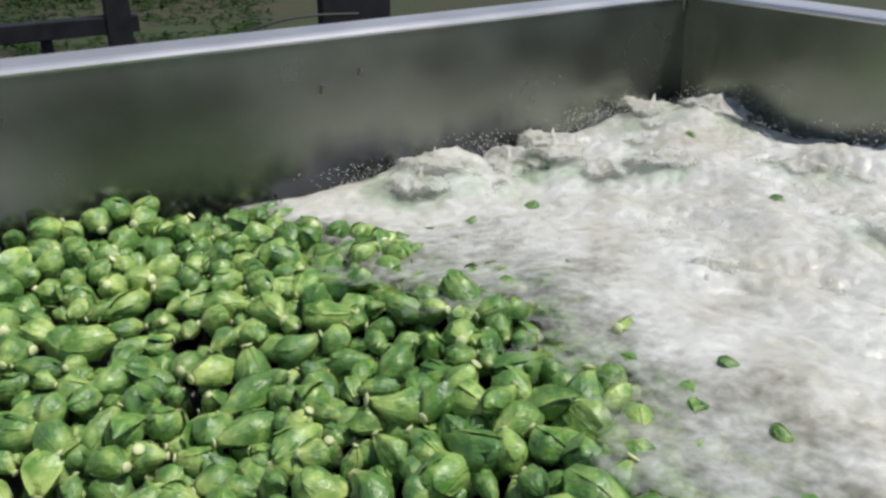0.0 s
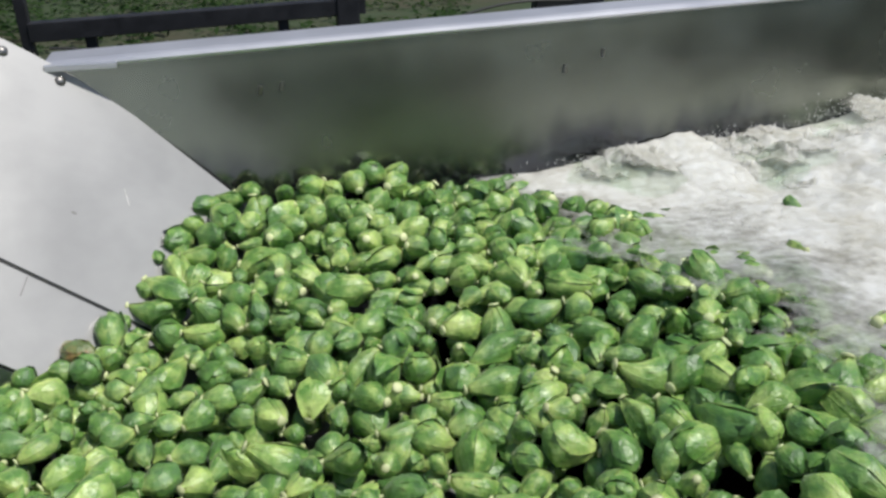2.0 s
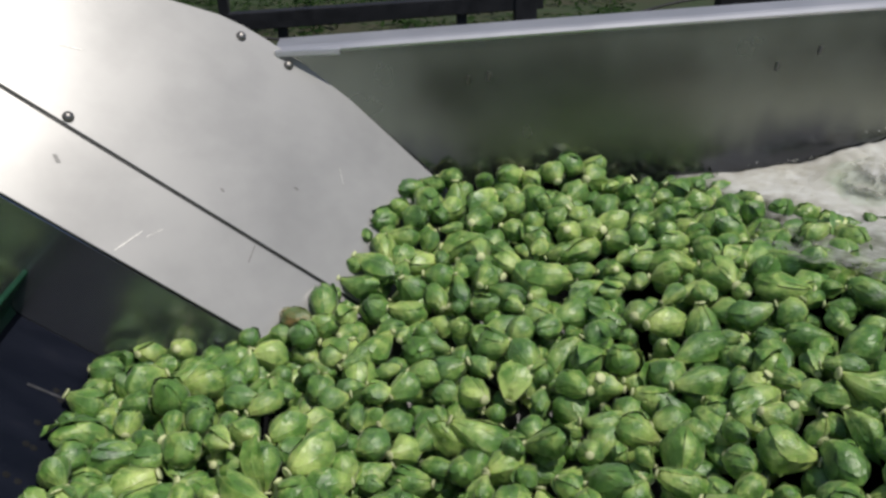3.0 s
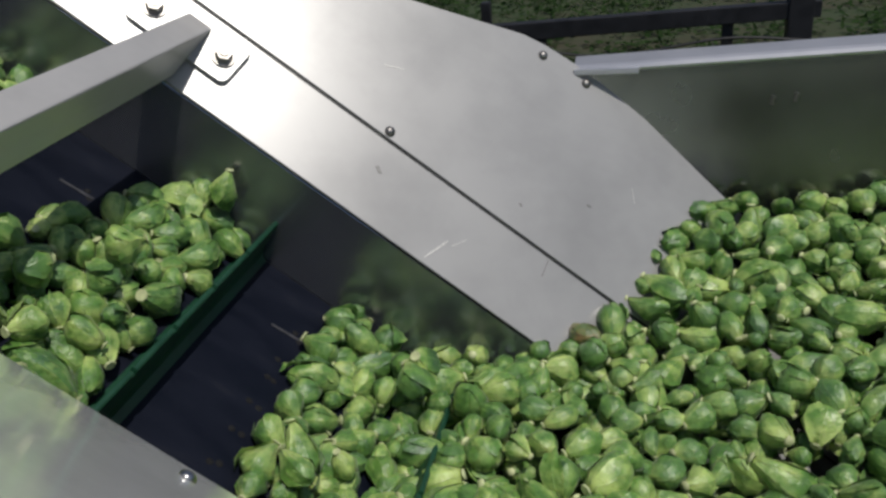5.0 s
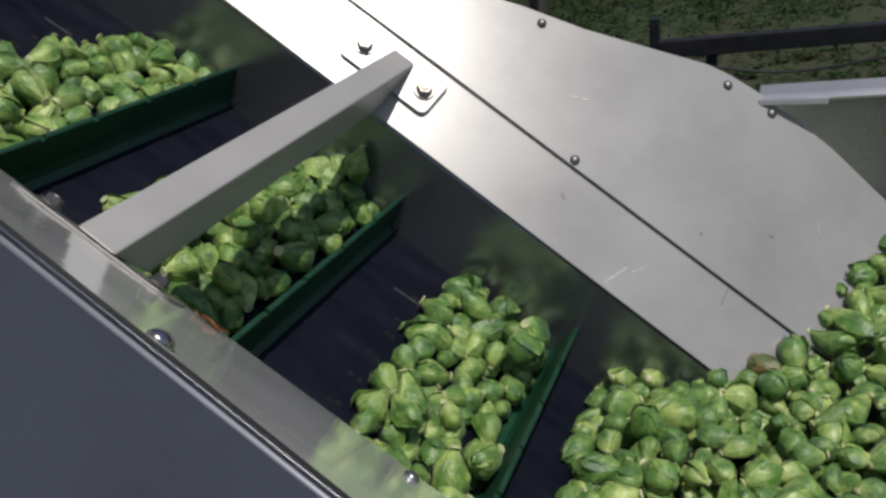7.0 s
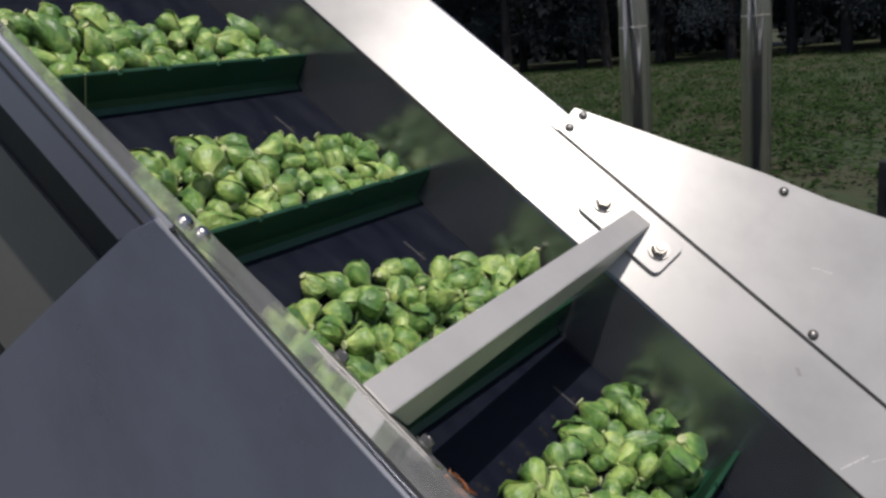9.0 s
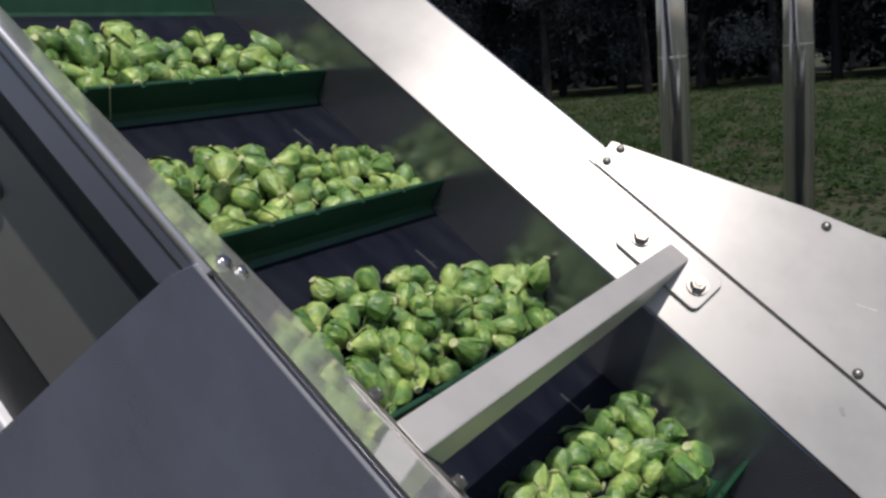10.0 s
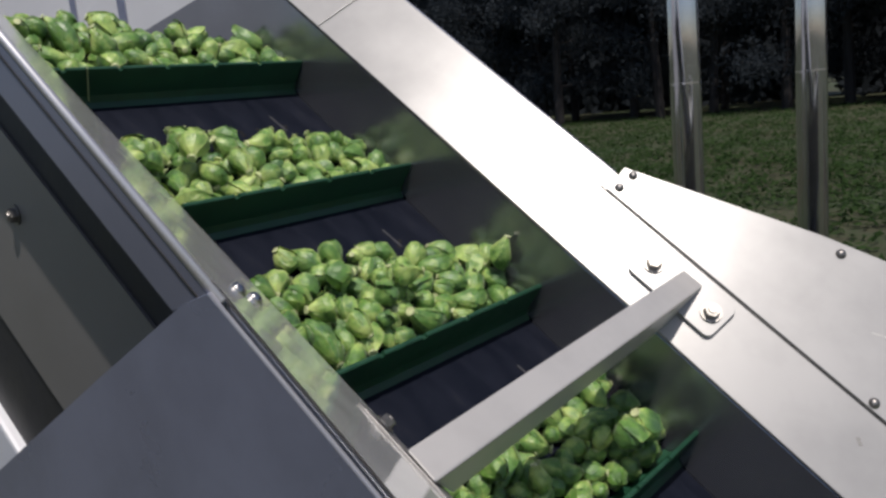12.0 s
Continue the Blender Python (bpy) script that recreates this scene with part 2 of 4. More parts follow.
def sprout_material(name, dark, mid, pale):
    """Waxy leaf: pale midrib and side veins, paler to the foot, bloom and small blotches."""
    m, n, l, b = shader(name)
    uv = n.new("ShaderNodeUVMap")
    uv.uv_map = "leaf"
    sep = n.new("ShaderNodeSeparateXYZ")
    l.new(uv.outputs[0], sep.inputs[0])

    def op(kind, a, c=None, d=None):
        q = n.new("ShaderNodeMath")
        q.operation = kind
        for i, v in enumerate((a, c, d)):
            if v is None:
                continue
            if isinstance(v, (int, float)):
                q.inputs[i].default_value = v
            else:
                l.new(v, q.inputs[i])
        return q.outputs[0]

    spot = n.new("ShaderNodeAttribute")
    spot.attribute_name = "grow"

    def crinkle(scale, detail):
        tx = n.new("ShaderNodeTexNoise")
        tx.inputs["Scale"].default_value = scale
        tx.inputs["Detail"].default_value = detail
        l.new(spot.outputs["Vector"], tx.inputs["Vector"])
        return tx

    noise_a = crinkle(2.4, 4.0)
    noise_b = crinkle(7.5, 4.0)
    side = op("ABSOLUTE", op("SUBTRACT", sep.outputs[0], 0.5))
    rib = op("MULTIPLY", op("SUBTRACT", 1.0, op("SMOOTH_MIN", op("MULTIPLY", side, 17.0), 1.0, 0.3)), op("SUBTRACT", 1.25, sep.outputs[1]))
    phase = op("ADD", op("MULTIPLY_ADD", sep.outputs[1], 7.0, op("MULTIPLY", side, -7.0)), op("MULTIPLY", noise_b.outputs[0], 1.2))
    vein = op("POWER", op("MULTIPLY_ADD", op("SINE", op("MULTIPLY", phase, 6.2832)), 0.5, 0.5), 7.0)
    lines = op("MAXIMUM", op("MAXIMUM", rib, 0.0), op("MULTIPLY", vein, 0.16))
    tone = n.new("ShaderNodeAttribute")
    tone.attribute_name = "tone"
    mixed = op("MULTIPLY", tone.outputs["Fac"], 0.50)
    mixed = op("ADD", mixed, op("MULTIPLY_ADD", noise_a.outputs[0], 1.3, -0.48))
    mixed = op("ADD", mixed, op("MULTIPLY", op("POWER", op("SUBTRACT", 1.0, sep.outputs[1]), 2.0), 0.58))
    mixed = op("ADD", mixed, op("MULTIPLY", op("POWER", op("MULTIPLY", side, 2.0), 9.0), 0.22))
    r = ramp(n, [(0.05, dark), (0.45, mid), (0.95, pale)])
    l.new(mixed, r.inputs[0])
    veined = n.new("ShaderNodeMix")
    veined.data_type = "RGBA"
    veined.inputs["B"].default_value = (0.36, 0.47, 0.19, 1)
    l.new(op("MULTIPLY", lines, 0.27), veined.inputs["Factor"])
    l.new(r.outputs[0], veined.inputs["A"])
    bloom = n.new("ShaderNodeMix")
    bloom.data_type = "RGBA"
    bloom.inputs["B"].default_value = (0.100, 0.205, 0.095, 1)
    soft = crinkle(1.1, 2.0)
    l.new(op("MULTIPLY", op("SUBTRACT", 1.0, tone.outputs["Fac"]), op("MULTIPLY_ADD", soft.outputs[0], 1.7, -0.62)), bloom.inputs["Factor"])
    l.new(veined.outputs["Result"], bloom.inputs["A"])
    l.new(bloom.outputs["Result"], b.inputs["Base Color"])
    rough_map(n, l, noise_b.outputs[0], b, 0.27, 0.47)
    b.inputs["Sheen Weight"].default_value = 0.10
    b.inputs["Sheen Roughness"].default_value = 0.4
    b.inputs["Specular IOR Level"].default_value = 0.55
    b.inputs["Subsurface Weight"].default_value = 0.22
    b.inputs["Subsurface Radius"].default_value = (0.6, 1.0, 0.3)
    b.inputs["Subsurface Scale"].default_value = 0.004
    relief = op("ADD", op("MULTIPLY", lines, 0.3), op("MULTIPLY", noise_b.outputs[0], 0.9))
    bump(n, l, relief, 0.6, 0.0024, b)
    return m


SPROUT = sprout_material("sprout_leaf", (0.022, 0.072, 0.017), (0.106, 0.230, 0.040), (0.45, 0.58, 0.17))
SPOILT = sprout_material("spoilt_sprout_leaf", (0.035, 0.07, 0.02), (0.12, 0.15, 0.04), (0.32, 0.17, 0.07))
STEM = plain("cut_stem", (0.52, 0.56, 0.30), 0.55, 0.0, 0.35, 3.0)


def froth_shader(name, attribute, scale, lo, mid, hi, cover, relief):
    """Aerated water: full of bubbles where the attribute is high, clear with pale streaks where it is low."""
    m, n, l, b = shader(name)
    big = grain(n, l, scale, 7.0)
    fine = grain(n, l, 95.0, 5.0)
    cell = n.new("ShaderNodeTexVoronoi")
    cell.inputs["Scale"].default_value = 210.0
    tc = n.new("ShaderNodeTexCoord")
    l.new(tc.outputs["Object"], cell.inputs["Vector"])

    def fma(a, k, c):
        q = n.new("ShaderNodeMath")
        q.operation = "MULTIPLY_ADD"
        q.inputs[1].default_value = k
        l.new(a, q.inputs[0])
        if isinstance(c, float):
            q.inputs[2].default_value = c
        else:
            l.new(c, q.inputs[2])
        return q.outputs[0]

    tint = fma(fine.outputs[0], 0.35, fma(big.outputs[0], 0.75, -0.05))
    r = ramp(n, [(0.30, lo), (0.50, mid), (0.68, hi)])
    l.new(tint, r.inputs[0])
    l.new(r.outputs[0], b.inputs["Base Color"])
    rough_map(n, l, fine.outputs[0], b, 0.30, 0.60)
    b.inputs["Subsurface Weight"].default_value = 0.85
    b.inputs["Subsurface Radius"].default_value = (1.0, 1.0, 0.92)
    b.inputs["Subsurface Scale"].default_value = 0.022
    bump(n, l, fma(cell.outputs["Distance"], -0.30, fma(fine.outputs[0], 0.8, big.outputs[0])), relief, 0.007, b)
    body = n.new("ShaderNodeAttribute")
    body.attribute_name = attribute
    fade = ramp(n, cover)
    l.new(fma(fine.outputs[0], 0.45, fma(big.outputs[0], 0.9, body.outputs["Fac"])), fade.inputs[0])
    clear = n.new("ShaderNodeBsdfTransparent")
    clear.inputs[0].default_value = (0.94, 0.97, 0.94, 1)
    mix = n.new("ShaderNodeMixShader")
    l.new(fade.outputs[0], mix.inputs[0])
    l.new(clear.outputs[0], mix.inputs[1])
    l.new(b.outputs[0], mix.inputs[2])
    l.new(mix.outputs[0], n["Material Output"].inputs["Surface"])
    return m


def grey(v):
    return (v, v, v)


FOAM = froth_shader("white_foam", "body", 26.0, (0.38, 0.37, 0.315), (0.485, 0.48, 0.44), (0.59, 0.59, 0.565), [(0.70, grey(0)), (1.0, grey(0.34)), (1.4, grey(0.72))], 0.22)
WATER = froth_shader("milky_wash_water", "froth", 12.0, (0.385, 0.37, 0.31), (0.495, 0.492, 0.455), (0.61, 0.62, 0.605), [(0.10, grey(0)), (0.28, grey(0.34)), (0.50, grey(0.66)), (0.74, grey(1))], 0.22)
SPRAY = plain("water_drops", (0.70, 0.70, 0.68), 0.25, 0.0, 0.1, 200.0, 0.0)


def field_material():
    m, n, l, b = shader("field_soil_and_crop")
    a = grain(n, l, 0.35, 8.0)
    c = grain(n, l, 5.0, 6.0)
    mx = n.new("ShaderNodeMath")
    mx.operation = "MULTIPLY_ADD"
    mx.inputs[1].default_value = 0.6
    l.new(c.outputs[0], mx.inputs[0])
    l.new(a.outputs[0], mx.inputs[2])
    r = ramp(n, [(0.60, (0.044, 0.038, 0.019)), (0.78, (0.034, 0.039, 0.015)), (0.95, (0.027, 0.045, 0.014))])
    l.new(mx.outputs[0], r.inputs[0])
    l.new(r.outputs[0], b.inputs["Base Color"])
    b.inputs["Roughness"].default_value = 0.9
    bump(n, l, c.outputs[0], 0.6, 0.05, b)
    return m


def foliage(name, dark, light):
    m, n, l, b = shader(name)
    geo = n.new("ShaderNodeNewGeometry")
    r = ramp(n, [(0.0, dark), (1.0, light)])
    l.new(geo.outputs["Random Per Island"], r.inputs[0])
    l.new(r.outputs[0], b.inputs["Base Color"])
    b.inputs["Roughness"].default_value = 0.75
    b.inputs["Specular IOR Level"].default_value = 0.04
    thin = n.new("ShaderNodeBsdfTranslucent")
    l.new(r.outputs[0], thin.inputs[0])
    mix = n.new("ShaderNodeMixShader")
    mix.inputs[0].default_value = 0.45
    l.new(b.outputs[0], mix.inputs[1])
    l.new(thin.outputs[0], mix.inputs[2])
    l.new(mix.outputs[0], n["Material Output"].inputs["Surface"])
    return m


FIELD = field_material()
CROP = foliage("crop_leaf", (0.023, 0.048, 0.016), (0.054, 0.096, 0.032))
# bluish, lifted leaf tone: haze over the dark woods is in the colour
NEEDLES = foliage("hazed_tree_leaf", (0.037, 0.046, 0.056), (0.050, 0.060, 0.070))
BARK = plain("bark", (0.016, 0.014, 0.015), 0.9, 0.0, 0.4, 6.0)

# ---- ground, woods ----
GROUND = -1.3
bm = bmesh.new()
bmesh.ops.create_grid(bm, x_segments=60, y_segments=60, size=400)
for v in bm.verts:
    v.co.z = GROUND + (0.15 * noise.noise(v.co * 0.05) if v.co.length > 30 else 0)
ground = tagged(new("ground", finish(bm, "ground", FIELD, True)), "green and brown crop field reaching to the woods", "ground", kind="structure")


def leaf_cloud(spots, size, rng, material, name, flat=1.0, hang=False):
    """Many small leaf blades round the given places, joined into one mesh."""
    verts, faces = [], []
    for p, grow in spots:
        a = Vector((rng.gauss(0, 1), rng.gauss(0, 1), rng.gauss(0, 0.6) * flat)).normalized()
        c = a.cross(Vector((rng.gauss(0, 1) * flat, rng.gauss(0, 1) * flat, rng.gauss(0, 1) + (2 if flat < 1 else 0)))).normalized()
        if hang:
            face = Vector((rng.gauss(0, 0.5), -1, rng.gauss(0.1, 0.25))).normalized()
            a = (a - face * a.dot(face)).normalized()
            c = a.cross(face)
        h = size * grow
        k = len(verts)
        verts += [p - a * h, p + c * h * 0.45, p + a * h, p - c * h * 0.45]
        faces.append((k, k + 1, k + 2, k + 3))
    mesh = bpy.data.meshes.new(name)
    mesh.from_pydata(verts, [], faces)
    mesh.materials.append(material)
    return mesh


rng = random.Random(5)
spots = []
for _ in range(15000):
    d = 4.0 + 33 * rng.random() ** 1.35
    x, y = d * rng.uniform(-0.72, 0.35) - 0.3, d
    cover = min(1.0, max(0.12, (d - 5) / 12)) * (0.95 + 0.9 * noise.noise(Vector((x * 0.35, y * 0.35, 3))))
    if rng.random() > cover:
        continue
    tall = rng.uniform(0.05, 0.17)
    for _ in range(9):
        spots.append((Vector((x + rng.gauss(0, 0.10), y + rng.gauss(0, 0.10), GROUND + tall * rng.uniform(0.15, 1.0))), rng.uniform(0.6, 1.4)))
tagged(new("crop_plants", leaf_cloud(spots, 0.050, rng, CROP, "crop_plants", 0.45)), "low green leafy crop growing in the field", "crop", kind="stuff")


def tree(seed):
    rng = random.Random(seed)
    top = thing("tree", "dark tall tree with a bare lower trunk at the field's edge", "tree", "trees along the field")
    h = rng.uniform(13, 16)
    bm = bmesh.new()
    for i in range(6):
        a, c = i / 6 * h, (i + 1) / 6 * h
        seg = rod((0.1 * math.sin(i + seed), 0.1 * math.cos(i), a), (0.1 * math.sin(i + 1 + seed), 0.1 * math.cos(i + 1), c),
                  0.24 * (1 - a / h * 0.9), 8, True, 0.24 * (1 - c / h * 0.9))
        me = bpy.data.meshes.new("t")
        seg.to_mesh(me)
        seg.free()
        bm.from_mesh(me)
        bpy.data.meshes.remove(me)
    limbs = []
    for i in range(26):
        z = rng.uniform(1.6, h * 0.95)
        ang = rng.uniform(0, 6.283)
        reach = (1 - z / h) * 3.2 + 0.7
        tip = Vector((math.cos(ang) * reach, math.sin(ang) * reach, z + rng.uniform(-0.4, 0.8)))
        limbs.append((Vector((0, 0, z)), tip))
        seg = rod((0, 0, z), tip, 0.06, 5, True, 0.012)
        me = bpy.data.meshes.new("t")
        seg.to_mesh(me)
        seg.free()
        bm.from_mesh(me)
        bpy.data.meshes.remove(me)
    part("trunk", bm, BARK, top)
    spots = []
    for a, c in limbs:
        for _ in range(900):
            k = rng.uniform(0.15, 1.1)
            p = a.lerp(c, k) + Vector((rng.gauss(0, 0.45), rng.gauss(0, 0.45), rng.gauss(0, 0.40)))
            spots.append((p, rng.uniform(0.6, 1.5)))
    crown = new("crown", leaf_cloud(spots, 0.085, rng, NEEDLES, "crown", 1.0, True))
    crown.parent = top
    return top


trees = [tree(1), tree(2), tree(3)]
rng = random.Random(8)
count = 0
for row, (dist, step) in enumerate(((37.0, 2.4), (41.5, 2.8))):
    for i in range(16):
        x = -33 + i * step + rng.uniform(-0.8, 0.8) + row * 1.2
        y = dist + rng.uniform(-1.5, 1.5) + 0.06 * x
        m = pose(x, y, GROUND - 0.05, 0, 0, rng.uniform(0, 360))
        if count < 3:
            trees[count].matrix_world = m
        else:
            copy_thing(trees[count % 3], m)
        count += 1
spots = []
for _ in range(150000):
    x = rng.uniform(-75, 45)
    z = 16 * rng.random() if noise.noise(Vector((x * 0.35, 0, 2))) < 0.12 else 1.2 + 15 * rng.random()
    spots.append((Vector((x, 49 + rng.gauss(0, 1.5), GROUND + z)), rng.uniform(0.7, 1.5)))
tagged(new("far_woods", leaf_cloud(spots, 0.34, rng, NEEDLES, "far_woods", 1.0, True)), "dark wood behind the first trees", "woods", kind="stuff")

# ---- upright pipes and the dark frame behind the tank ----
for (x, y), r in (((-0.905, 0.582), 0.0315), ((-0.756, 0.950), 0.0345)):
    post = thing("steel_pipe", "shiny upright stainless pipe standing behind the machine", "pipe", "upright pipes", pose(x, y, GROUND))
    part("pipe", rod((0, 0, 0), (0, 0, 3.9), r, 32), STEEL_PIPE, post, smooth=False)
    bpy.data.objects[post.children[0].name].data.polygons.foreach_set("use_smooth", [len(p.vertices) == 4 for p in post.children[0].data.polygons])
    part("sleeve", rod((0, 0, 0.523 - GROUND), (0, 0, 0.527 - GROUND), r + 0.0012, 32), STEEL_PIPE, post)
    part("foot_plate", box((-0.09, -0.09, 0.0), (0.09, 0.09, 0.012), 0.003), STEEL_PIPE, post)

rail = thing("guard_rail", "black painted steel rail with short posts behind the tank", "rail", m=pose(0, 1.6, 0))
TILT = 0.034


def rail_z(x):
    return -0.004 + TILT * x


part("bar", slab([(-0.55, -0.025, rail_z(-0.55) - 0.027), (0.42, -0.025, rail_z(0.42) - 0.024), (0.42, -0.025, rail_z(0.42) + 0.024), (-0.55, -0.025, rail_z(-0.55) + 0.027)], (0, 0.05, 0), 0.003), BLACK, rail)
part("end_post", box((-0.575, -0.02, GROUND), (-0.545, 0.02, 0.075), 0.003), BLACK, rail)
for x in (-0.39, 0.166):
    part("post", box((x - 0.016, -0.012, rail_z(x) - 0.15), (x + 0.016, 0.012, rail_z(x) - 0.02), 0.002), BLACK, rail)
part("tall_post", box((0.33, -0.03, GROUND), (0.40, 0.02, 0.30), 0.004), BLACK, rail)
part("tall_post", box((0.98, -0.03, GROUND), (1.22, 0.02, 0.26), 0.004), BLACK, rail)
part("brace", box((-0.41, -0.01, GROUND), (-0.385, 0.02, rail_z(-0.39) - 0.14), 0.003), BLACK, rail)
cable = bmesh.new()
last = None
for i in range(33):
    k = i / 32
    x = -0.5 + 1.6 * k
    p = Vector((x, -0.04, rail_z(x) - 0.06 + 0.05 * max(0, x - 0.4) + 0.018 * math.sin(x * 9) - 0.02 * math.sin(k * 3.14)))
    ring = [cable.verts.new(p + 0.0045 * Vector((0, math.cos(q * 1.0472), math.sin(q * 1.0472)))) for q in range(6)]
    if last:
        for q in range(6):
            cable.faces.new((last[q], ring[q], ring[(q + 1) % 6], last[(q + 1) % 6]))
    last = ring
part("cable", cable, GASKET, rail)

# ---- washing tank ----
CORNER = Vector((1.007, -0.012, 0))
END_NEAR = Vector((1.167, -0.93, 0))
FLOOR = -0.64


def rim_z(x):
    return 0.216 + TILT * x


def wall_y(x, z):
    return -0.022 + 0.0099 * x + 0.0816 * (z - 0.216)


tank = thing("washing_tank", "open stainless steel washing tank full of sprouts and frothing water", "tank")
x0, x1 = -1.0, 1.02
bm = bmesh.new()
# back wall: a sheet with thickness and slight buckles
NX, NZ = 40, 10
front = [[None] * (NZ + 1) for _ in range(NX + 1)]
rear = [[None] * (NZ + 1) for _ in range(NX + 1)]
for i in range(NX + 1):
    x = x0 + (x1 - x0) * i / NX
    for j in range(NZ + 1):
        z = FLOOR + (rim_z(x) - FLOOR) * j / NZ
        y = wall_y(x, z) + 0.0025 * noise.noise(Vector((x * 4, z * 5, 1))) * math.sin(math.pi * min(1, (j / NZ)))
        front[i][j] = bm.verts.new((x, y, z))
        rear[i][j] = bm.verts.new((x, wall_y(x, z) + 0.012, z))
for i in range(NX):
    for j in range(NZ):
        bm.faces.new((front[i][j], front[i + 1][j], front[i + 1][j + 1], front[i][j + 1]))
        bm.faces.new((rear[i][j], rear[i][j + 1], rear[i + 1][j + 1], rear[i + 1][j]))
part("back_wall", bm, TANK_WALL, tank, "dull stainless wall with water marks", True)


def rim_strip(a, b, out, width, lift=0.0):
    """A folded rim: flat top with a rolled inner lip."""
    a, b, out = Vector(a), Vector(b), Vector(out)
    prof = [(-0.003, -0.004), (-0.004, -0.001), (-0.002, 0.003), (0.004, 0.005), (width, 0.006), (width + 0.003, 0.002), (width + 0.003, -0.03), (width - 0.001, -0.03), (width - 0.001, -0.001), (0.004, -0.001), (0.001, -0.004)]
    bm = bmesh.new()
    ends = [[bm.verts.new(p + out * u + Vector((0, 0, w + lift))) for u, w in prof] for p in (a, b)]
    k = len(prof)
    for i in range(k):
        bm.faces.new((ends[0][i], ends[1][i], ends[1][(i + 1) % k], ends[0][(i + 1) % k]))
    bm.faces.new(ends[0][::-1])
    bm.faces.new(ends[1])
    return bm


part("back_rim", rim_strip((-0.205, wall_y(-0.205, rim_z(-0.205)), rim_z(-0.205)), (1.06, wall_y(1.06, rim_z(1.06)), rim_z(1.06)), (0, 1, 0), 0.050), STEEL_RIM, tank, "bright folded steel rim")
end_dir = (END_NEAR - CORNER).normalized()
end_out = Vector((-end_dir.y, end_dir.x, 0))
zc = rim_z(1.0)
part("end_wall", slab([(CORNER.x, CORNER.y, FLOOR), (END_NEAR.x, END_NEAR.y, FLOOR), (END_NEAR.x, END_NEAR.y, zc), (CORNER.x, CORNER.y, zc)], end_out * 0.012), TANK_WALL, tank)
part("end_rim", rim_strip((CORNER.x, CORNER.y - 0.004, zc), (END_NEAR.x, END_NEAR.y, zc), end_out, 0.05, 0.002), STEEL_RIM, tank)
part("corner_weld", rod((CORNER.x - 0.004, CORNER.y - 0.008, FLOOR), (CORNER.x - 0.004, CORNER.y - 0.006 + 0.01, zc - 0.004), 0.003, 8), BOLT, tank)
# out of view; raised to keep the sky out of the back wall's reflection
part("front_wall", slab([(-0.40, -0.93, FLOOR), (1.18, -0.93, FLOOR), (1.18, -0.93, 0.21), (-0.16, -0.93, 0.20), (-0.16, -0.93, -0.05), (-0.40, -0.93, -0.15)], (0, -0.012, 0)), STEEL_WALL, tank)
part("tank_floor", slab([(-1.0, -0.942, FLOOR), (1.18, -0.942, FLOOR), (1.18, 0.02, FLOOR), (-1.0, 0.02, FLOOR)], (0, 0, -0.012)), STEEL_WALL, tank)
for x, y in ((-0.9, -0.80), (1.05, -0.75), (-0.9, -0.02), (1.0, -0.05)):
    part("leg", box((x - 0.03, y - 0.03, GROUND), (x + 0.03, y + 0.03, FLOOR - 0.012), 0.004), STEEL_DARK, tank)
part("rim_bracket", box((-0.205, wall_y(-0.2, 0.2) - 0.012, rim_z(-0.2) - 0.004), (-0.13, wall_y(-0.2, 0.2) - 0.004, rim_z(-0.2) + 0.003), 0.001), STEEL_RIM, tank)
for x, z in ((0.02, 0.168), (0.045, 0.171), (0.458, 0.185), (0.405, 0.168)):
    bm = rod((x, wall_y(x, z) - 0.0005, z - 0.006), (x + 0.002, wall_y(x, z) - 0.0005, z + 0.004), 0.0024, 8)
    part("wall_spot", bm, RIVET, tank)

# ---- elevator trough ----
elev = thing("elevator_trough", "inclined stainless steel elevator trough with flared sides", "conveyor", m=ELEV)
S0, S1 = -0.45, 1.66
n_far = Vector((0, -1, FLARE)).normalized()
n_near = Vector((0, 0.686, 0.727))


def on_far(s, w, lift=0.0):
    return loc(s, far_v(w), w) + n_far * lift


def on_near(s, w, lift=0.0):
    return loc(s, near_v(s, w), w) + n_near * lift


# far side: upright inner wall, folded flare
part("far_inner_wall", slab([loc(S0, V_IN_FAR, -0.36), loc(1.30, V_IN_FAR, -0.36), loc(1.42, V_IN_FAR, -0.46), loc(1.673, V_IN_FAR, -0.46), loc(1.418, V_IN_FAR, W_LIP - 0.004), loc(S0, V_IN_FAR, W_LIP - 0.004)], (0, 0.003, 0)), STEEL_IN, elev, "polished inner side of the trough")
W_SEAM, W_FLANGE = -0.104, -0.088
part("far_flare", slab([on_far(S0, W_LIP), on_far(1.249, W_LIP), on_far(1.249, W_FLANGE), on_far(S0, W_FLANGE)], n_far * -0.003, 0.0008), STEEL_PLATE, elev, "bright flared steel side plate")
part("far_flare", slab([on_far(1.251, W_LIP), on_far(S1, W_LIP), on_far(S1, W_FLANGE), on_far(1.251, W_FLANGE)], n_far * -0.003, 0.0008), STEEL_PLATE, elev)
part("far_flange_fold", slab([on_far(0.80, W_FLANGE), on_far(S1, W_FLANGE), on_far(S1, W_FLANGE) + Vector((0, 0.002, -0.05)), on_far(0.80, W_FLANGE) + Vector((0, 0.002, -0.05))], (0, 0.003, 0)), STEEL_DARK, elev)

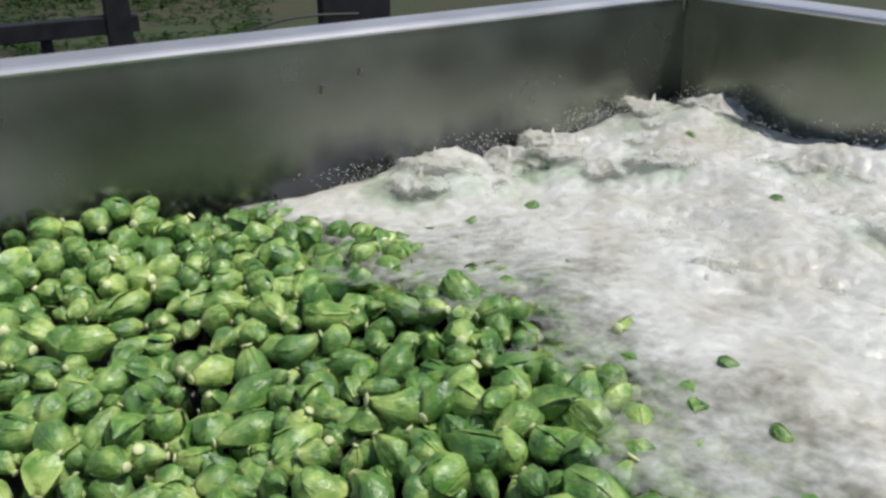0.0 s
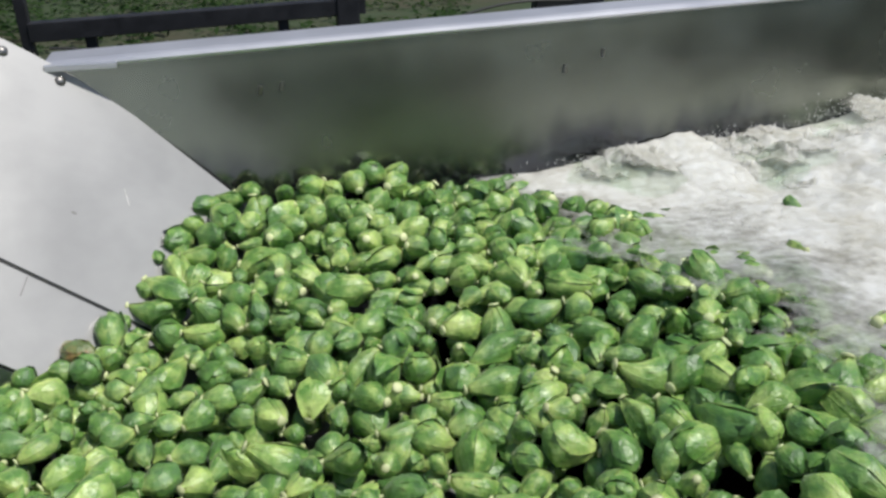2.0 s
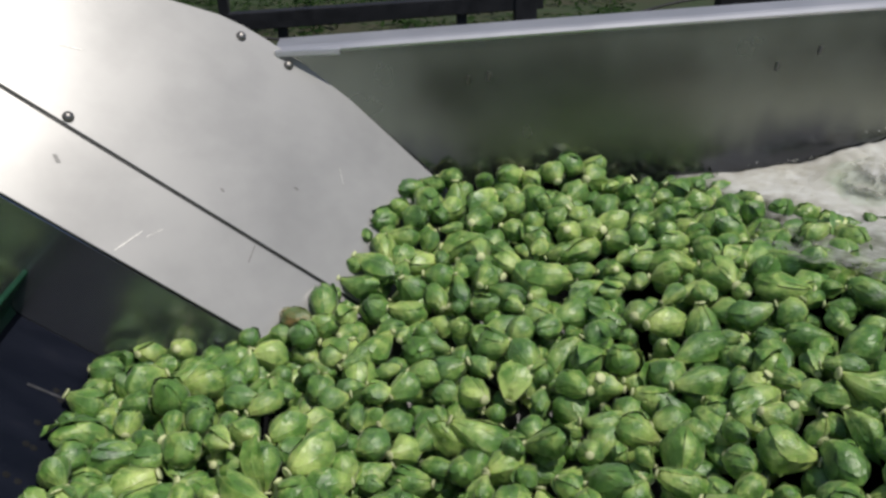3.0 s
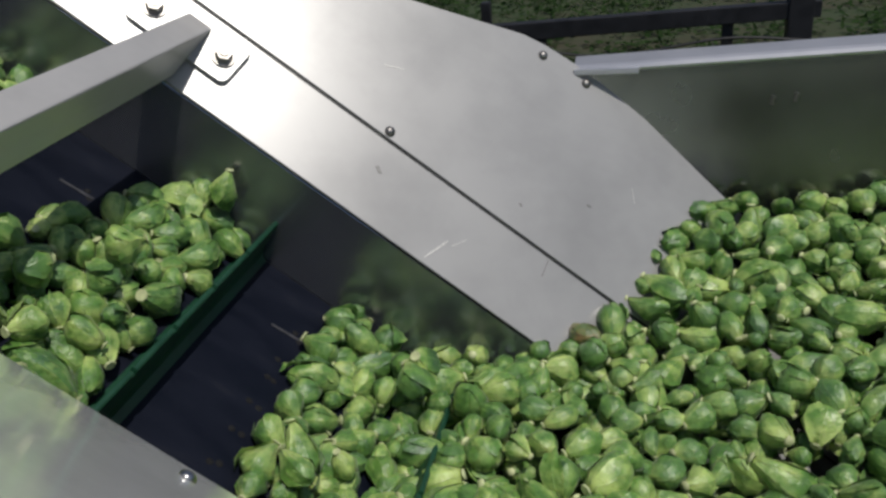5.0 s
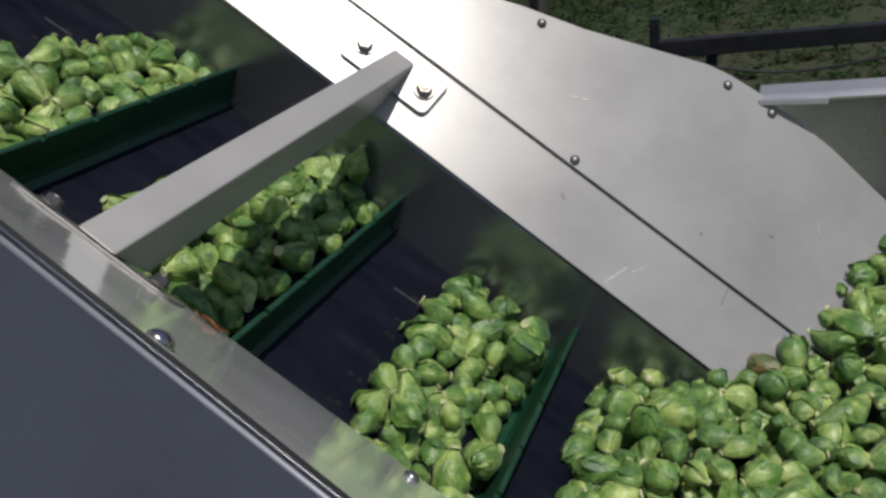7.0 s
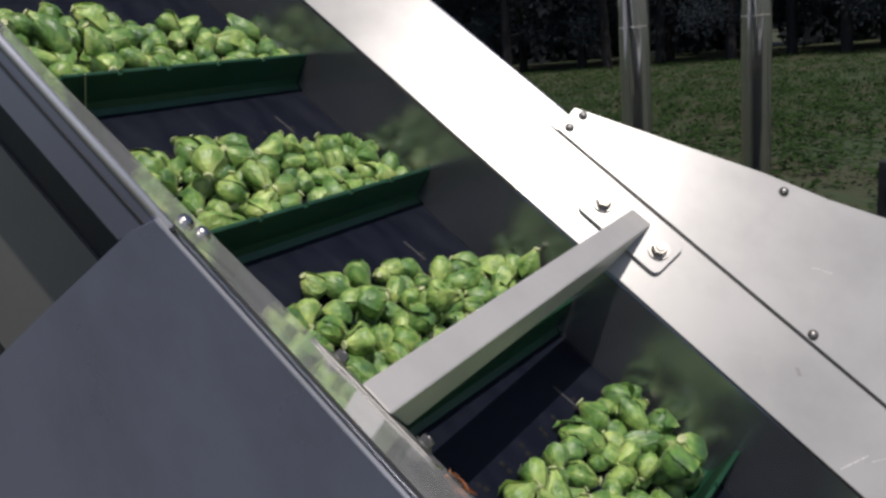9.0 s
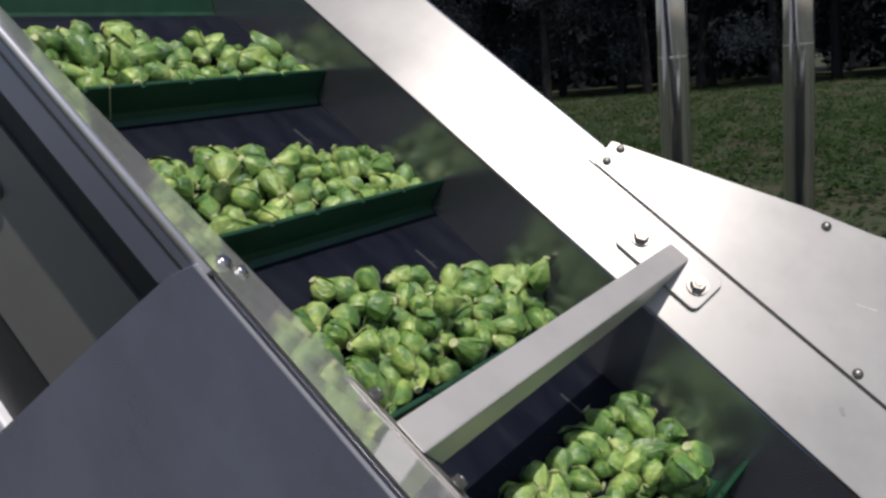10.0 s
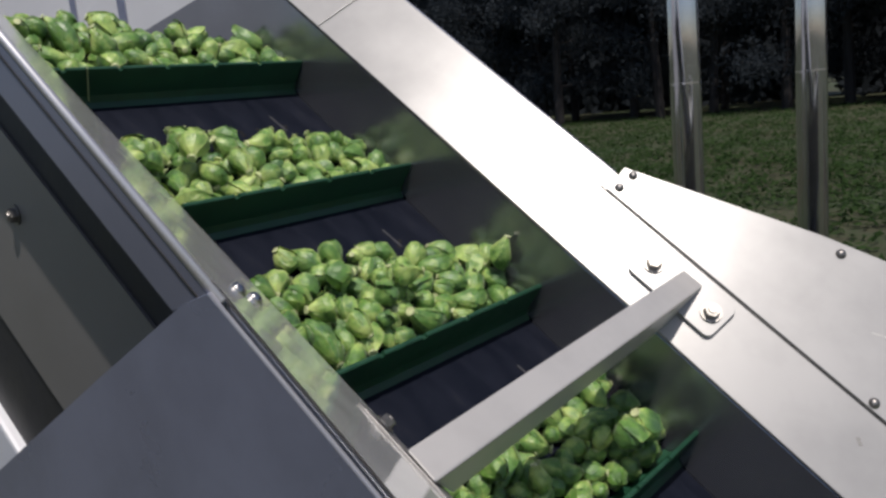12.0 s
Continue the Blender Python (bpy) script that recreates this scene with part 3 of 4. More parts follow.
# guide panel that closes the gap to the tank's back wall
edge = [(0.796, -0.081), (0.579, -0.0235), (0.507, -0.008), (0.365, 0.032), (0.337, 0.036), (0.306, 0.038), (0.257, 0.0395), (0.205, 0.0385), (0.147, 0.0325), (0.091, 0.0265), (0.044, 0.0215), (-0.10, 0.004), (-0.30, -0.02)]
outline = [on_far(-0.30, W_SEAM, 0.0035), on_far(0.790, W_SEAM, 0.0035)] + [on_far(s, w, 0.0035) for s, w in edge]
panel = part("guide_panel", slab(outline, n_far * -0.003, 0.0006), STEEL_PLATE, elev, "bright bolted steel guide panel with a curved edge")
part("panel_seam", slab([on_far(-0.30, W_SEAM - 0.0013, 0.0012), on_far(0.800, W_SEAM - 0.0013, 0.0012), on_far(0.800, W_SEAM, 0.0012), on_far(-0.30, W_SEAM, 0.0012)], n_far * -0.001), GASKET, elev)
for s, w in ((0.781, -0.097), (0.781, -0.082), (0.549, -0.026), (0.332, 0.027), (0.271, 0.030), (0.422, -0.0995)):
    part("rivet", dome(on_far(s, w, 0.004), n_far, 0.0058, 0.75), RIVET, panel, "dark round rivet", True)

V_SIDE = -0.692      # near edge of the belt, under the overhanging flare
# scratches and dull marks on the plates
MARKS = [(0.318, -0.158, -0.012, 0.019, 0.0010, SCRATCH), (0.300, -0.140, -0.010, 0.010, 0.0007, SCRATCH), (0.201, -0.120, 0.002, 0.013, 0.0011, SMUDGE),
         (0.260, -0.087, 0.003, 0.002, 0.0020, SMUDGE), (0.192, -0.055, 0.005, 0.001, 0.0018, SMUDGE), (0.405, -0.128, 0.006, 0.004, 0.0030, SMUDGE),
         (0.47, -0.060, -0.02, 0.006, 0.0006, SCRATCH), (0.15, -0.030, 0.012, 0.010, 0.0006, SCRATCH), (0.95, -0.130, 0.03, 0.004, 0.0006, SMUDGE)]
for s, w, ds, dw, wide, mat in MARKS:
    up = 0.0004 if w < W_SEAM else 0.0039
    p, q = on_far(s, w, up), on_far(s + ds, w + dw, up)
    side = (q - p).cross(n_far).normalized() * wide
    part("scratch", slab([p - side * 0.3, q - side, q + side * 0.3, p + side], n_far * -0.0003), mat, elev)
# near side: inner wall, mirror-like flare, outer skin
part("near_inner_wall", slab([loc(S0, V_SIDE, -0.20), loc(1.45, V_SIDE, -0.20), loc(1.45, V_SIDE, -0.36), loc(S0, V_SIDE, -0.36)], (0, -0.003, 0)), STEEL_IN, elev)
bm = bmesh.new()
rows = []
for i in range(45):
    q = S0 + (S1 - S0) * i / 44
    rows.append([bm.verts.new(p) for p in (on_near(q, W_LIP), on_near(q, W_NEAR), on_near(q, W_NEAR, -0.003), on_near(q, W_LIP, -0.003))])
for a, b in zip(rows, rows[1:]):
    for i in range(4):
        bm.faces.new((a[i], b[i], b[(i + 1) % 4], a[(i + 1) % 4]))
bm.faces.new(rows[0][::-1])
bm.faces.new(rows[-1])
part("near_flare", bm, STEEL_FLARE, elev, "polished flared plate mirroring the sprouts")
v_out = V_EDGE - 0.004
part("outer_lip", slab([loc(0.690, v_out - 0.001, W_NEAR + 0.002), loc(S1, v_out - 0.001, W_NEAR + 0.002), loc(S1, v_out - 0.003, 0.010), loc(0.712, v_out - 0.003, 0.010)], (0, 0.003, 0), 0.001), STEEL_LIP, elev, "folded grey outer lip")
part("lip_seam", slab([loc(0.70, v_out - 0.0022, 0.0305), loc(1.35, v_out - 0.0022, 0.0305), loc(1.35, v_out - 0.0022, 0.0293), loc(0.70, v_out - 0.0022, 0.0293)], (0, 0.0008, 0)), GASKET, elev, "fine dark seam")
part("lip_edge", rod(loc(0.688, v_out + 0.0008, W_NEAR + 0.002), loc(S1, v_out + 0.0008, W_NEAR + 0.002), 0.0026, 12), STEEL_RIM, elev, "bright rolled edge", True)
# flat black strip: the shade under the lip, put in as colour
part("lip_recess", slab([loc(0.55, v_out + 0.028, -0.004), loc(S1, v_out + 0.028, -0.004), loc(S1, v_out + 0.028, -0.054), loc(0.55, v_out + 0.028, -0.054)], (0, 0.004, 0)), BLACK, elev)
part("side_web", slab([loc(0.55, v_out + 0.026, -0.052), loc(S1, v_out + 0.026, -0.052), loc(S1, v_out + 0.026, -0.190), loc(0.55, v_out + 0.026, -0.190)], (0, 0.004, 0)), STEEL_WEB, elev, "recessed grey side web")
# another flat black strip for the shade in the lower channel
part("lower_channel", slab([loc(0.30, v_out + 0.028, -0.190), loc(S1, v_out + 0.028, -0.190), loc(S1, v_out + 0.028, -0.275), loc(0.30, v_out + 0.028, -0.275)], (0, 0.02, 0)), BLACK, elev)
# light paint gives this shaded face the brightness of a lit one
part("lower_flange", slab([loc(0.30, v_out + 0.020, -0.272), loc(S1, v_out + 0.020, -0.272), loc(S1, v_out + 0.020, -0.40), loc(0.30, v_out + 0.020, -0.40)], (0, 0.012, 0), 0.003), HOOD, elev, "lower flange, painted light to look lit")
part("side_bolt", hex_bolt(loc(0.905, v_out + 0.026, -0.096), (0, -1, 0), 0.009), RIVET, elev)
v_cov = v_out - 0.0035
W_COV = W_NEAR + 0.003
cover = part("side_cover", slab([loc(-0.40, v_cov, W_COV), loc(0.695, v_cov, W_COV), loc(0.707, v_cov, 0.020), loc(0.747, v_cov, -0.074), loc(0.799, v_cov, -0.200), loc(0.885, v_cov, -0.41), loc(-0.40, v_cov, -0.60)], (0, 0.002, 0), 0.0006), STEEL_DARK, elev, "brushed steel side cover, its dark reflections tinted in")
part("cover_bend", rod(loc(-0.40, v_cov + 0.0010, W_COV), loc(0.694, v_cov + 0.0010, W_COV), 0.0011, 10), STEEL_RIM, elev, "bright folded edge", True)
part("seal_strip", slab([on_near(-0.40, W_NEAR + 0.0035, 0.0006), on_near(0.70, W_NEAR + 0.0035, 0.0006), on_near(0.70, W_NEAR - 0.0015, 0.0006), on_near(-0.40, W_NEAR - 0.0015, 0.0006)], n_near * 0.001), GASKET, elev, "black seal strip")
for s, w in ((0.504, 0.021), (0.737, -0.021), (0.757, -0.061), (0.385, -0.130), (1.05, 0.0)):
    part("carriage_bolt", dome(on_near(s, w, 0.0), n_near, 0.0058, 0.8), CHROME, elev, "shiny round bolt head", True)

leaf = thing("leaf_fragment", "curled rust-brown leaf scrap stuck on the polished flare", "leaf", m=ELEV)
bm = bmesh.new()
grid = []
for i in range(7):
    row = []
    for j in range(5):
        a, c = i / 6 - 0.5, (j / 4 - 0.5) * (1 - 1.2 * (i / 6 - 0.5) ** 2)
        lift = 0.0012 + 0.004 * (a * a + 2 * c * c) + 0.0012 * math.sin(9 * a + 5 * c)
        row.append(bm.verts.new(on_near(0.548 + 0.024 * a + 0.004 * c, -0.147 + 0.011 * c - 0.003 * a, lift)))
    grid.append(row)
for a, b in zip(grid, grid[1:]):
    for j in range(4):
        bm.faces.new((a[j], b[j], b[j + 1], a[j + 1]))
bmesh.ops.solidify(bm, geom=bm.faces[:], thickness=0.0006)
part("blade", bm, plain("rust_brown_leaf", (0.30, 0.12, 0.05), 0.6, 0.0, 0.4, 120.0), leaf, smooth=True)

# cross brace: a steel bar cut to the flares, on bolted end plates
W_BR = -0.110
bm = bmesh.new()
ends = []
for v_top, v_low, s_low, s_high in ((-0.2205, far_v(-0.155) - 0.006, 0.6275, 0.6555), (-0.716, -0.668, 0.608, 0.637)):
    ends.append([bm.verts.new(p) for p in (loc(s_low, v_top, W_BR), loc(s_high, v_top, W_BR), loc(s_high, v_low, -0.155), loc(s_low - 0.002, v_low, -0.155))])
for i in range(4):
    bm.faces.new((ends[0][i], ends[1][i], ends[1][(i + 1) % 4], ends[0][(i + 1) % 4]))
bm.faces.new(ends[0])
bm.faces.new(ends[1][::-1])
bevel(bm, 0.0022)
brace = part("cross_brace", bm, STEEL_BAR, elev, "grey steel bar across the trough")
for plate_on, nn, cs, cw in ((on_far, n_far, 0.643, -0.1268), (on_near, n_near, 0.623, -0.122)):
    pts = []
    for ds, dw in ((-1, -1), (1, -1), (1, 1), (-1, 1)):
        for k in range(4):
            a = math.atan2(dw, ds) + radians(-45 + 30 * k)
            pts.append(plate_on(cs + ds * 0.052 + 0.008 * math.cos(a), cw + (dw * 0.0165 + 0.008 * math.sin(a)) / 1.55, 0.0055 if plate_on is on_far else 0.0018))
    part("end_plate", slab(pts, nn * (-0.005 if plate_on is on_far else -0.0017), 0.0004), STEEL_PLATE if plate_on is on_far else STEEL_WEB, brace, "bolted end plate with rounded corners")
    for s in (cs - 0.042, cs + 0.041):
        head = 0.0155 if plate_on is on_far else 0.0095
        part("bolt", hex_bolt(plate_on(s, cw, 0.0055 if plate_on is on_far else 0.0032), nn, head), BOLT if plate_on is on_far else RIVET, brace, "hexagonal steel bolt")

# trough bed, head roller and hood
S_TURN, ARM = 1.34, 0.10          # where the belt goes over the head roller, and its radius there
part("bed", slab([loc(S0, V_SIDE, W_BELT - 0.012), loc(S_TURN - 0.02, V_SIDE, W_BELT - 0.012), loc(S_TURN - 0.02, V_IN_FAR, W_BELT - 0.012), loc(S0, V_IN_FAR, W_BELT - 0.012)], (0, 0, -0.02)), BLACK, elev)
part("head_roller", rod(loc(S_TURN, V_SIDE, W_BELT - ARM), loc(S_TURN, V_IN_FAR, W_BELT - ARM), ARM - 0.018, 28), BLACK, elev)
part("support_leg", slab([loc(1.30, v_out + 0.06, -0.40), loc(1.36, v_out + 0.06, -0.40), loc(1.36 - 0.626 * 1.75, v_out + 0.06, -0.40 - 0.78 * 1.75), loc(1.30 - 0.626 * 1.75, v_out + 0.06, -0.40 - 0.78 * 1.75)], (0, 0.05, 0)), STEEL_DARK, elev)
part("support_leg", slab([loc(1.30, V_IN_FAR + 0.03, -0.36), loc(1.36, V_IN_FAR + 0.03, -0.36), loc(1.36 - 0.626 * 1.80, V_IN_FAR + 0.03, -0.36 - 0.78 * 1.80), loc(1.30 - 0.626 * 1.80, V_IN_FAR + 0.03, -0.36 - 0.78 * 1.80)], (0, 0.05, 0)), STEEL_DARK, elev)
hood = thing("discharge_hood", "light grey sheet-metal hood at the head of the elevator", "hood")
HX = -1.70
for y_a, y_b in ((-0.80, -0.300), (-0.286, -0.206), (-0.186, 0.16)):
    part("hood_panel", slab([(HX, y_a, 0.30), (HX, y_b, 0.30), (HX, y_b, 1.75), (HX, y_a, 1.75)], (-0.004, 0, 0)), HOOD, hood, "light grey painted panel")
part("hood_rib", slab([(HX - 0.004, -0.80, 0.30), (HX - 0.004, 0.16, 0.30), (HX - 0.004, 0.16, 1.75), (HX - 0.004, -0.80, 1.75)], (-0.010, 0, 0)), STEEL_DARK, hood)
for y in (-0.78, 0.14):
    part("hood_post", box((HX - 0.06, y - 0.02, GROUND), (HX - 0.014, y + 0.02, 1.75), 0.003), STEEL_DARK, hood)


# ---- moving flights, each with its length of belt ----
def flight(strips=1):
    top = thing("belt_flight", "dark green cleat on a stretch of dark rubber belt", "conveyor belt", "flights of the elevator belt")
    a, b = V_SIDE + 0.004, V_IN_FAR - 0.001
    rng = random.Random(3)
    step = PITCH / strips
    for i in range(strips):
        bm = slab([loc(0, a, W_BELT), loc(step - 0.0003, a, W_BELT), loc(step - 0.0003, b, W_BELT), loc(0, b, W_BELT)], (0, 0, -0.008))
        piece = part("belt_length", bm, BELT, top, "dark rubber belt length")
        piece.location = loc(step * i, 0, 0)
    bm = bmesh.new()
    # cleat: a rounded blade with a foot and small notches on its upper edge
    prof = [(-0.013, W_BELT + 0.0005), (-0.006, W_BELT + 0.004), (-0.003, W_BELT + 0.012), (-0.0025, W_TOP - 0.001), (-0.0012, W_TOP), (0.0012, W_TOP), (0.0025, W_TOP - 0.001), (0.003, W_BELT + 0.012), (0.006, W_BELT + 0.004), (0.013, W_BELT + 0.0005)]
    cuts, v = [a], a
    while v < b - 0.09:
        v += rng.uniform(0.05, 0.085)
        cuts += [(v, 0), (v + 0.001, 1), (v + 0.006, 1), (v + 0.007, 0)]
    cuts.append(b)
    rows = []
    for c in cuts:
        v, dip = c if isinstance(c, tuple) else (c, 0)
        rows.append([bm.verts.new(loc(s, v, w - (0.0035 * dip if w > W_TOP - 0.004 else 0))) for s, w in prof])
    k = len(prof)
    for p, q in zip(rows, rows[1:]):
        for i in range(k - 1):
            bm.faces.new((p[i], q[i], q[i + 1], p[i + 1]))
    bm.faces.new(rows[0])
    bm.faces.new(rows[-1][::-1])
    part("cleat", bm, GREEN, top, "dark green plastic cleat with a notched edge")
    for row in (0.045, 0.150, 0.158) if strips == 1 else (0.030,):
        for i in range(9):
            v = a + 0.03 + i * 0.038 + rng.uniform(-0.006, 0.006)
            # low black domes stand in for shaded pits in the rubber
            ob = part("belt_stud", dome(loc(row + rng.uniform(-0.003, 0.003), v, W_BELT), (0, 0, 1), 0.0034, 0.22), PIT, top)
    for s, v, d in ((0.185, -0.36, 0.035),) if strips == 1 else ():
        bm = slab([loc(s, v, W_BELT + 0.0006), loc(s - d, v + 0.004, W_BELT + 0.0006), loc(s - d, v + 0.0075, W_BELT + 0.0006), loc(s, v + 0.0035, W_BELT + 0.0006)], (0, 0, -0.0005))
        part("scuff_mark", bm, SCUFF, top)
    return top


S_END = [0.769 + PITCH * k for k in (3, 2, 1, 0, -1, -2, -3)]    # places of the flights at 12 s
STRIPS = 6
flights = [flight(STRIPS), flight(STRIPS), flight()]
flights += [copy_thing(flights[2], ELEV) for _ in S_END[3:]]


part("plant_fibre", rod(loc(-0.0035, -0.600, W_TOP + 0.002), loc(-0.0045, -0.590, W_BELT + 0.004), 0.0009, 6), STEM, flights[1], "pale plant fibre caught on the cleat")


def shift(s_end, t):
    """How far along the slope a flight has come at t seconds."""
    return s_end + SPEED * (t - 12.0)


# ---- Brussels sprouts ----
def sprout_mesh(seed):
    rng = random.Random(seed)
    stretch = rng.choice((1.06, 1.18, 1.32, 1.48, 1.7)) * rng.uniform(0.94, 1.06)
    taper = rng.uniform(0.28, 0.72)
    bend = rng.uniform(-0.20, 0.20)
    wob = Vector((rng.uniform(0, 50), rng.uniform(0, 50), 0))

    def surface(theta, phi, r):
        z = math.cos(theta)
        k = 1.0 - taper * max(0.0, 0.25 - z) ** 1.15 / 1.29 - 0.06 * max(0, z) ** 2
        rad = math.sin(theta) * k * r
        p = Vector((rad * math.cos(phi), rad * math.sin(phi), z * stretch * r))
        p.x += bend * p.z * p.z
        p *= 1 + 0.22 * noise.noise(p * 1.25 + wob) + 0.05 * noise.noise(p * 3.4 + wob)
        return p * 0.5

    bm = bmesh.new()
    uv = bm.loops.layers.uv.new("leaf")
    shade = bm.verts.layers.float.new("tone")
    foot = bm.verts.new(surface(math.pi * 0.97, 0, 0.93))
    foot[shade] = 0.5

    def sheet(nu, nv, place, tone):
        """A leaf that grows from the foot."""
        grid = [[foot] * (nu + 1)] + [[bm.verts.new(place(i / nu, j / nv)) for i in range(nu + 1)] for j in range(1, nv + 1)]
        for row in grid[1:]:
            for v in row:
                v[shade] = tone
        for j in range(nv):
            for i in range(nu):
                ids = ((i, j), (i + 1, j), (i + 1, j + 1), (i, j + 1)) if j else ((i, 0), (i + 1, 1), (i, 1))
                f = bm.faces.new([grid[q][p] for p, q in ids])
                f.smooth = True
                for lp, (p, q) in zip(f.loops, ids):
                    lp[uv].uv = (p / nu, q / nv)

    sheet(11, 7, lambda u, v: surface(math.pi * (0.97 - 0.95 * v), u * 6.2832, 0.97), 0.5)
    leaves = rng.randint(7, 9)
    for q in range(leaves):
        mid = q * 2.39996 + rng.uniform(-0.3, 0.3)
        half = rng.uniform(0.55, 1.05)
        reach = rng.uniform(0.60, 0.97)
        lift = rng.choice((0.0, 0.006, 0.015, 0.03, 0.055)) if q < leaves - 1 else rng.choice((0.03, 0.06, 0.14, 0.30))
        lay = 0.98 + 0.011 * q
        ruffle = rng.uniform(0, 9)

        def place(u, v, mid=mid, half=half, reach=reach, lift=lift, lay=lay, ruffle=ruffle):
            side = (u - 0.5) * 2
            width = half * math.sin(math.pi * min(0.96, 0.10 + 0.62 * v + 0.12 * v * v)) ** 0.55
            theta = math.pi * (0.96 - reach * v * (1 - 0.16 * side * side))
            r = lay + lift * (max(abs(side) ** 3, v ** 4) * (0.25 + 0.75 * v)) + 0.030 * math.sin(ruffle + 5 * side + 5 * v) * v + 0.045 * math.sin(ruffle * 2 + 9 * v + 4 * side) * side * side * v
            r += 0.022 * math.exp(-(side * 7) ** 2) * (1 - 0.6 * v)
            return surface(max(0.05, theta), mid + side * width, r)

        sheet(5, 5, place, rng.random())
    base = foot.co.z
    ring = []
    for z, r in ((base - 0.05, 0.165), (base - 0.09, 0.14)):
        ring.append([bm.verts.new((foot.co.x + r * math.cos(k * 0.7854), foot.co.y + r * math.sin(k * 0.7854), z)) for k in range(8)])
    faces = [bm.faces.new((foot, ring[0][(k + 1) % 8], ring[0][k])) for k in range(8)]
    faces += [bm.faces.new((ring[0][k], ring[0][(k + 1) % 8], ring[1][(k + 1) % 8], ring[1][k])) for k in range(8)]
    faces.append(bm.faces.new(ring[1]))
    for f in faces:
        f.material_index = 1
    mesh = bpy.data.meshes.new("brussels_sprout")
    bm.to_mesh(mesh)
    bm.free()
    mesh.materials.append(SPROUT)
    mesh.materials.append(STEM)
    near = np.empty(len(mesh.vertices) * 3)
    mesh.vertices.foreach_get("co", near)
    near += seed * 1.7
    mesh.attributes.new("grow", "FLOAT_VECTOR", "POINT").data.foreach_set("vector", near)
    own = rng.random()
    for v in mesh.attributes["tone"].data:
        v.value = 0.6 * v.value + 0.4 * own
    return mesh


KINDS = [sprout_mesh(100 + i) for i in range(22)]


def loose_turn(rng):
    """Sprouts lie on their side as a rule, pointing anywhere."""
    return Euler((radians(90 + rng.gauss(0, 32)), rng.uniform(0, 6.283), rng.uniform(0, 6.283))).to_quaternion()


def spread(rng, inside, lo, hi, gap, tries):
    """Places in a rectangle, kept apart, that pass the test."""
    cell, out = {}, []
    for _ in range(tries):
        x, y = rng.uniform(lo[0], hi[0]), rng.uniform(lo[1], hi[1])
        if not inside(x, y):
            continue
        i, j = int(x // gap), int(y // gap)
        if all((x - a) ** 2 + (y - b) ** 2 > gap * gap for di in (-1, 0, 1) for dj in (-1, 0, 1) for a, b in cell.get((i + di, j + dj), ())):
            cell.setdefault((i, j), []).append((x, y))
            out.append((x, y))
    return out


SHORE = [(-0.02, 0.30), (-0.19, 0.37), (-0.34, 0.43), (-0.485, 0.445), (-0.60, 0.448), (-0.80, 0.46)]


def shore(y):
    """Where the froth begins, across the tank."""
    for (y0, a), (y1, b) in zip(SHORE, SHORE[1:]):
        if y >= y1:
            k = (y - y0) / (y1 - y0)
            return a + (b - a) * max(0, k)
    return SHORE[-1][1]


def pile_z(x, y):
    """Height of the heap's top."""
    cx, cy = min(0.42, max(-0.25, x)), min(-0.04, max(-0.66, y))
    z = 0.0881 - 0.0655 * cx + 0.4155 * cy - 0.0399 * cx * cx - 0.8686 * cx * cy + 0.148 * cy * cy
    z += 0.010 * noise.noise(Vector((x * 9, y * 9, 4)))
    if x > 0.2:
        z = min(z, 0.046 + 0.010 * noise.noise(Vector((x * 9, y * 9, 4))))
    if x < -0.05:
        k = min(1.0, (-0.05 - x) / 0.10)
        flat = -0.016 + 0.10 * min(0.0, y + 0.25) + 0.14 * max(0.0, y + 0.25) + 0.010 * noise.noise(Vector((x * 9, y * 9, 4)))
        z += (max(z, flat) - z) * k
    if x < -0.33:
        z -= (-0.33 - x) * 1.1
    if x > shore(y) - 0.02:
        z -= (x - shore(y) + 0.02) * (0.10 + 0.16 * min(1, max(0, (y + 0.40) / 0.25)))
    return z


def belt_top(x):
    """Height of the belt's face above a place in the trough."""
    return W_BELT / math.cos(SLOPE) - x * math.tan(SLOPE)


def in_pile(x, y):
    if y > wall_y(x, 0.05) - 0.014 or y < -0.90:
        return False
    z = pile_z(x, y)
    s = -x * math.cos(SLOPE) + z * math.sin(SLOPE)
    w = x * math.sin(SLOPE) + z * math.cos(SLOPE)
    if y > V_IN_FAR:
        return y < far_v(w) - 0.004 if w < 0.04 and x < 0.12 else True
    if x < 0.1 and y < V_IN_NEAR + 0.015 and w > W_BELT:
        return y > near_v(s, w) + 0.015
    return z > belt_top(x) + 0.012 and x > -0.372 + 0.02 * noise.noise(Vector((y * 14, 2, 2)))


rng = random.Random(21)
heap = []
for layer, gap, drop in ((0, 0.0236, 0.0), (1, 0.0250, 0.015), (2, 0.030, 0.034)):
    for x, y in spread(rng, in_pile, (-0.41, -0.90), (0.86, 0.02), gap, 40000):
        size = min(0.036, max(0.017, rng.gauss(0.0268, 0.0060)))
        if layer == 2 and (x > 0.1 or y > -0.2):
            continue
        z = pile_z(x, y) - 0.012 - drop + rng.uniform(-0.006, 0.007)
        if y <= V_IN_FAR and z < belt_top(x) + 0.012:
            z = belt_top(x) + 0.014
        heap.append((layer, Vector((x, y, z)), size, loose_turn(rng), rng.randrange(len(KINDS)), rng.random()))


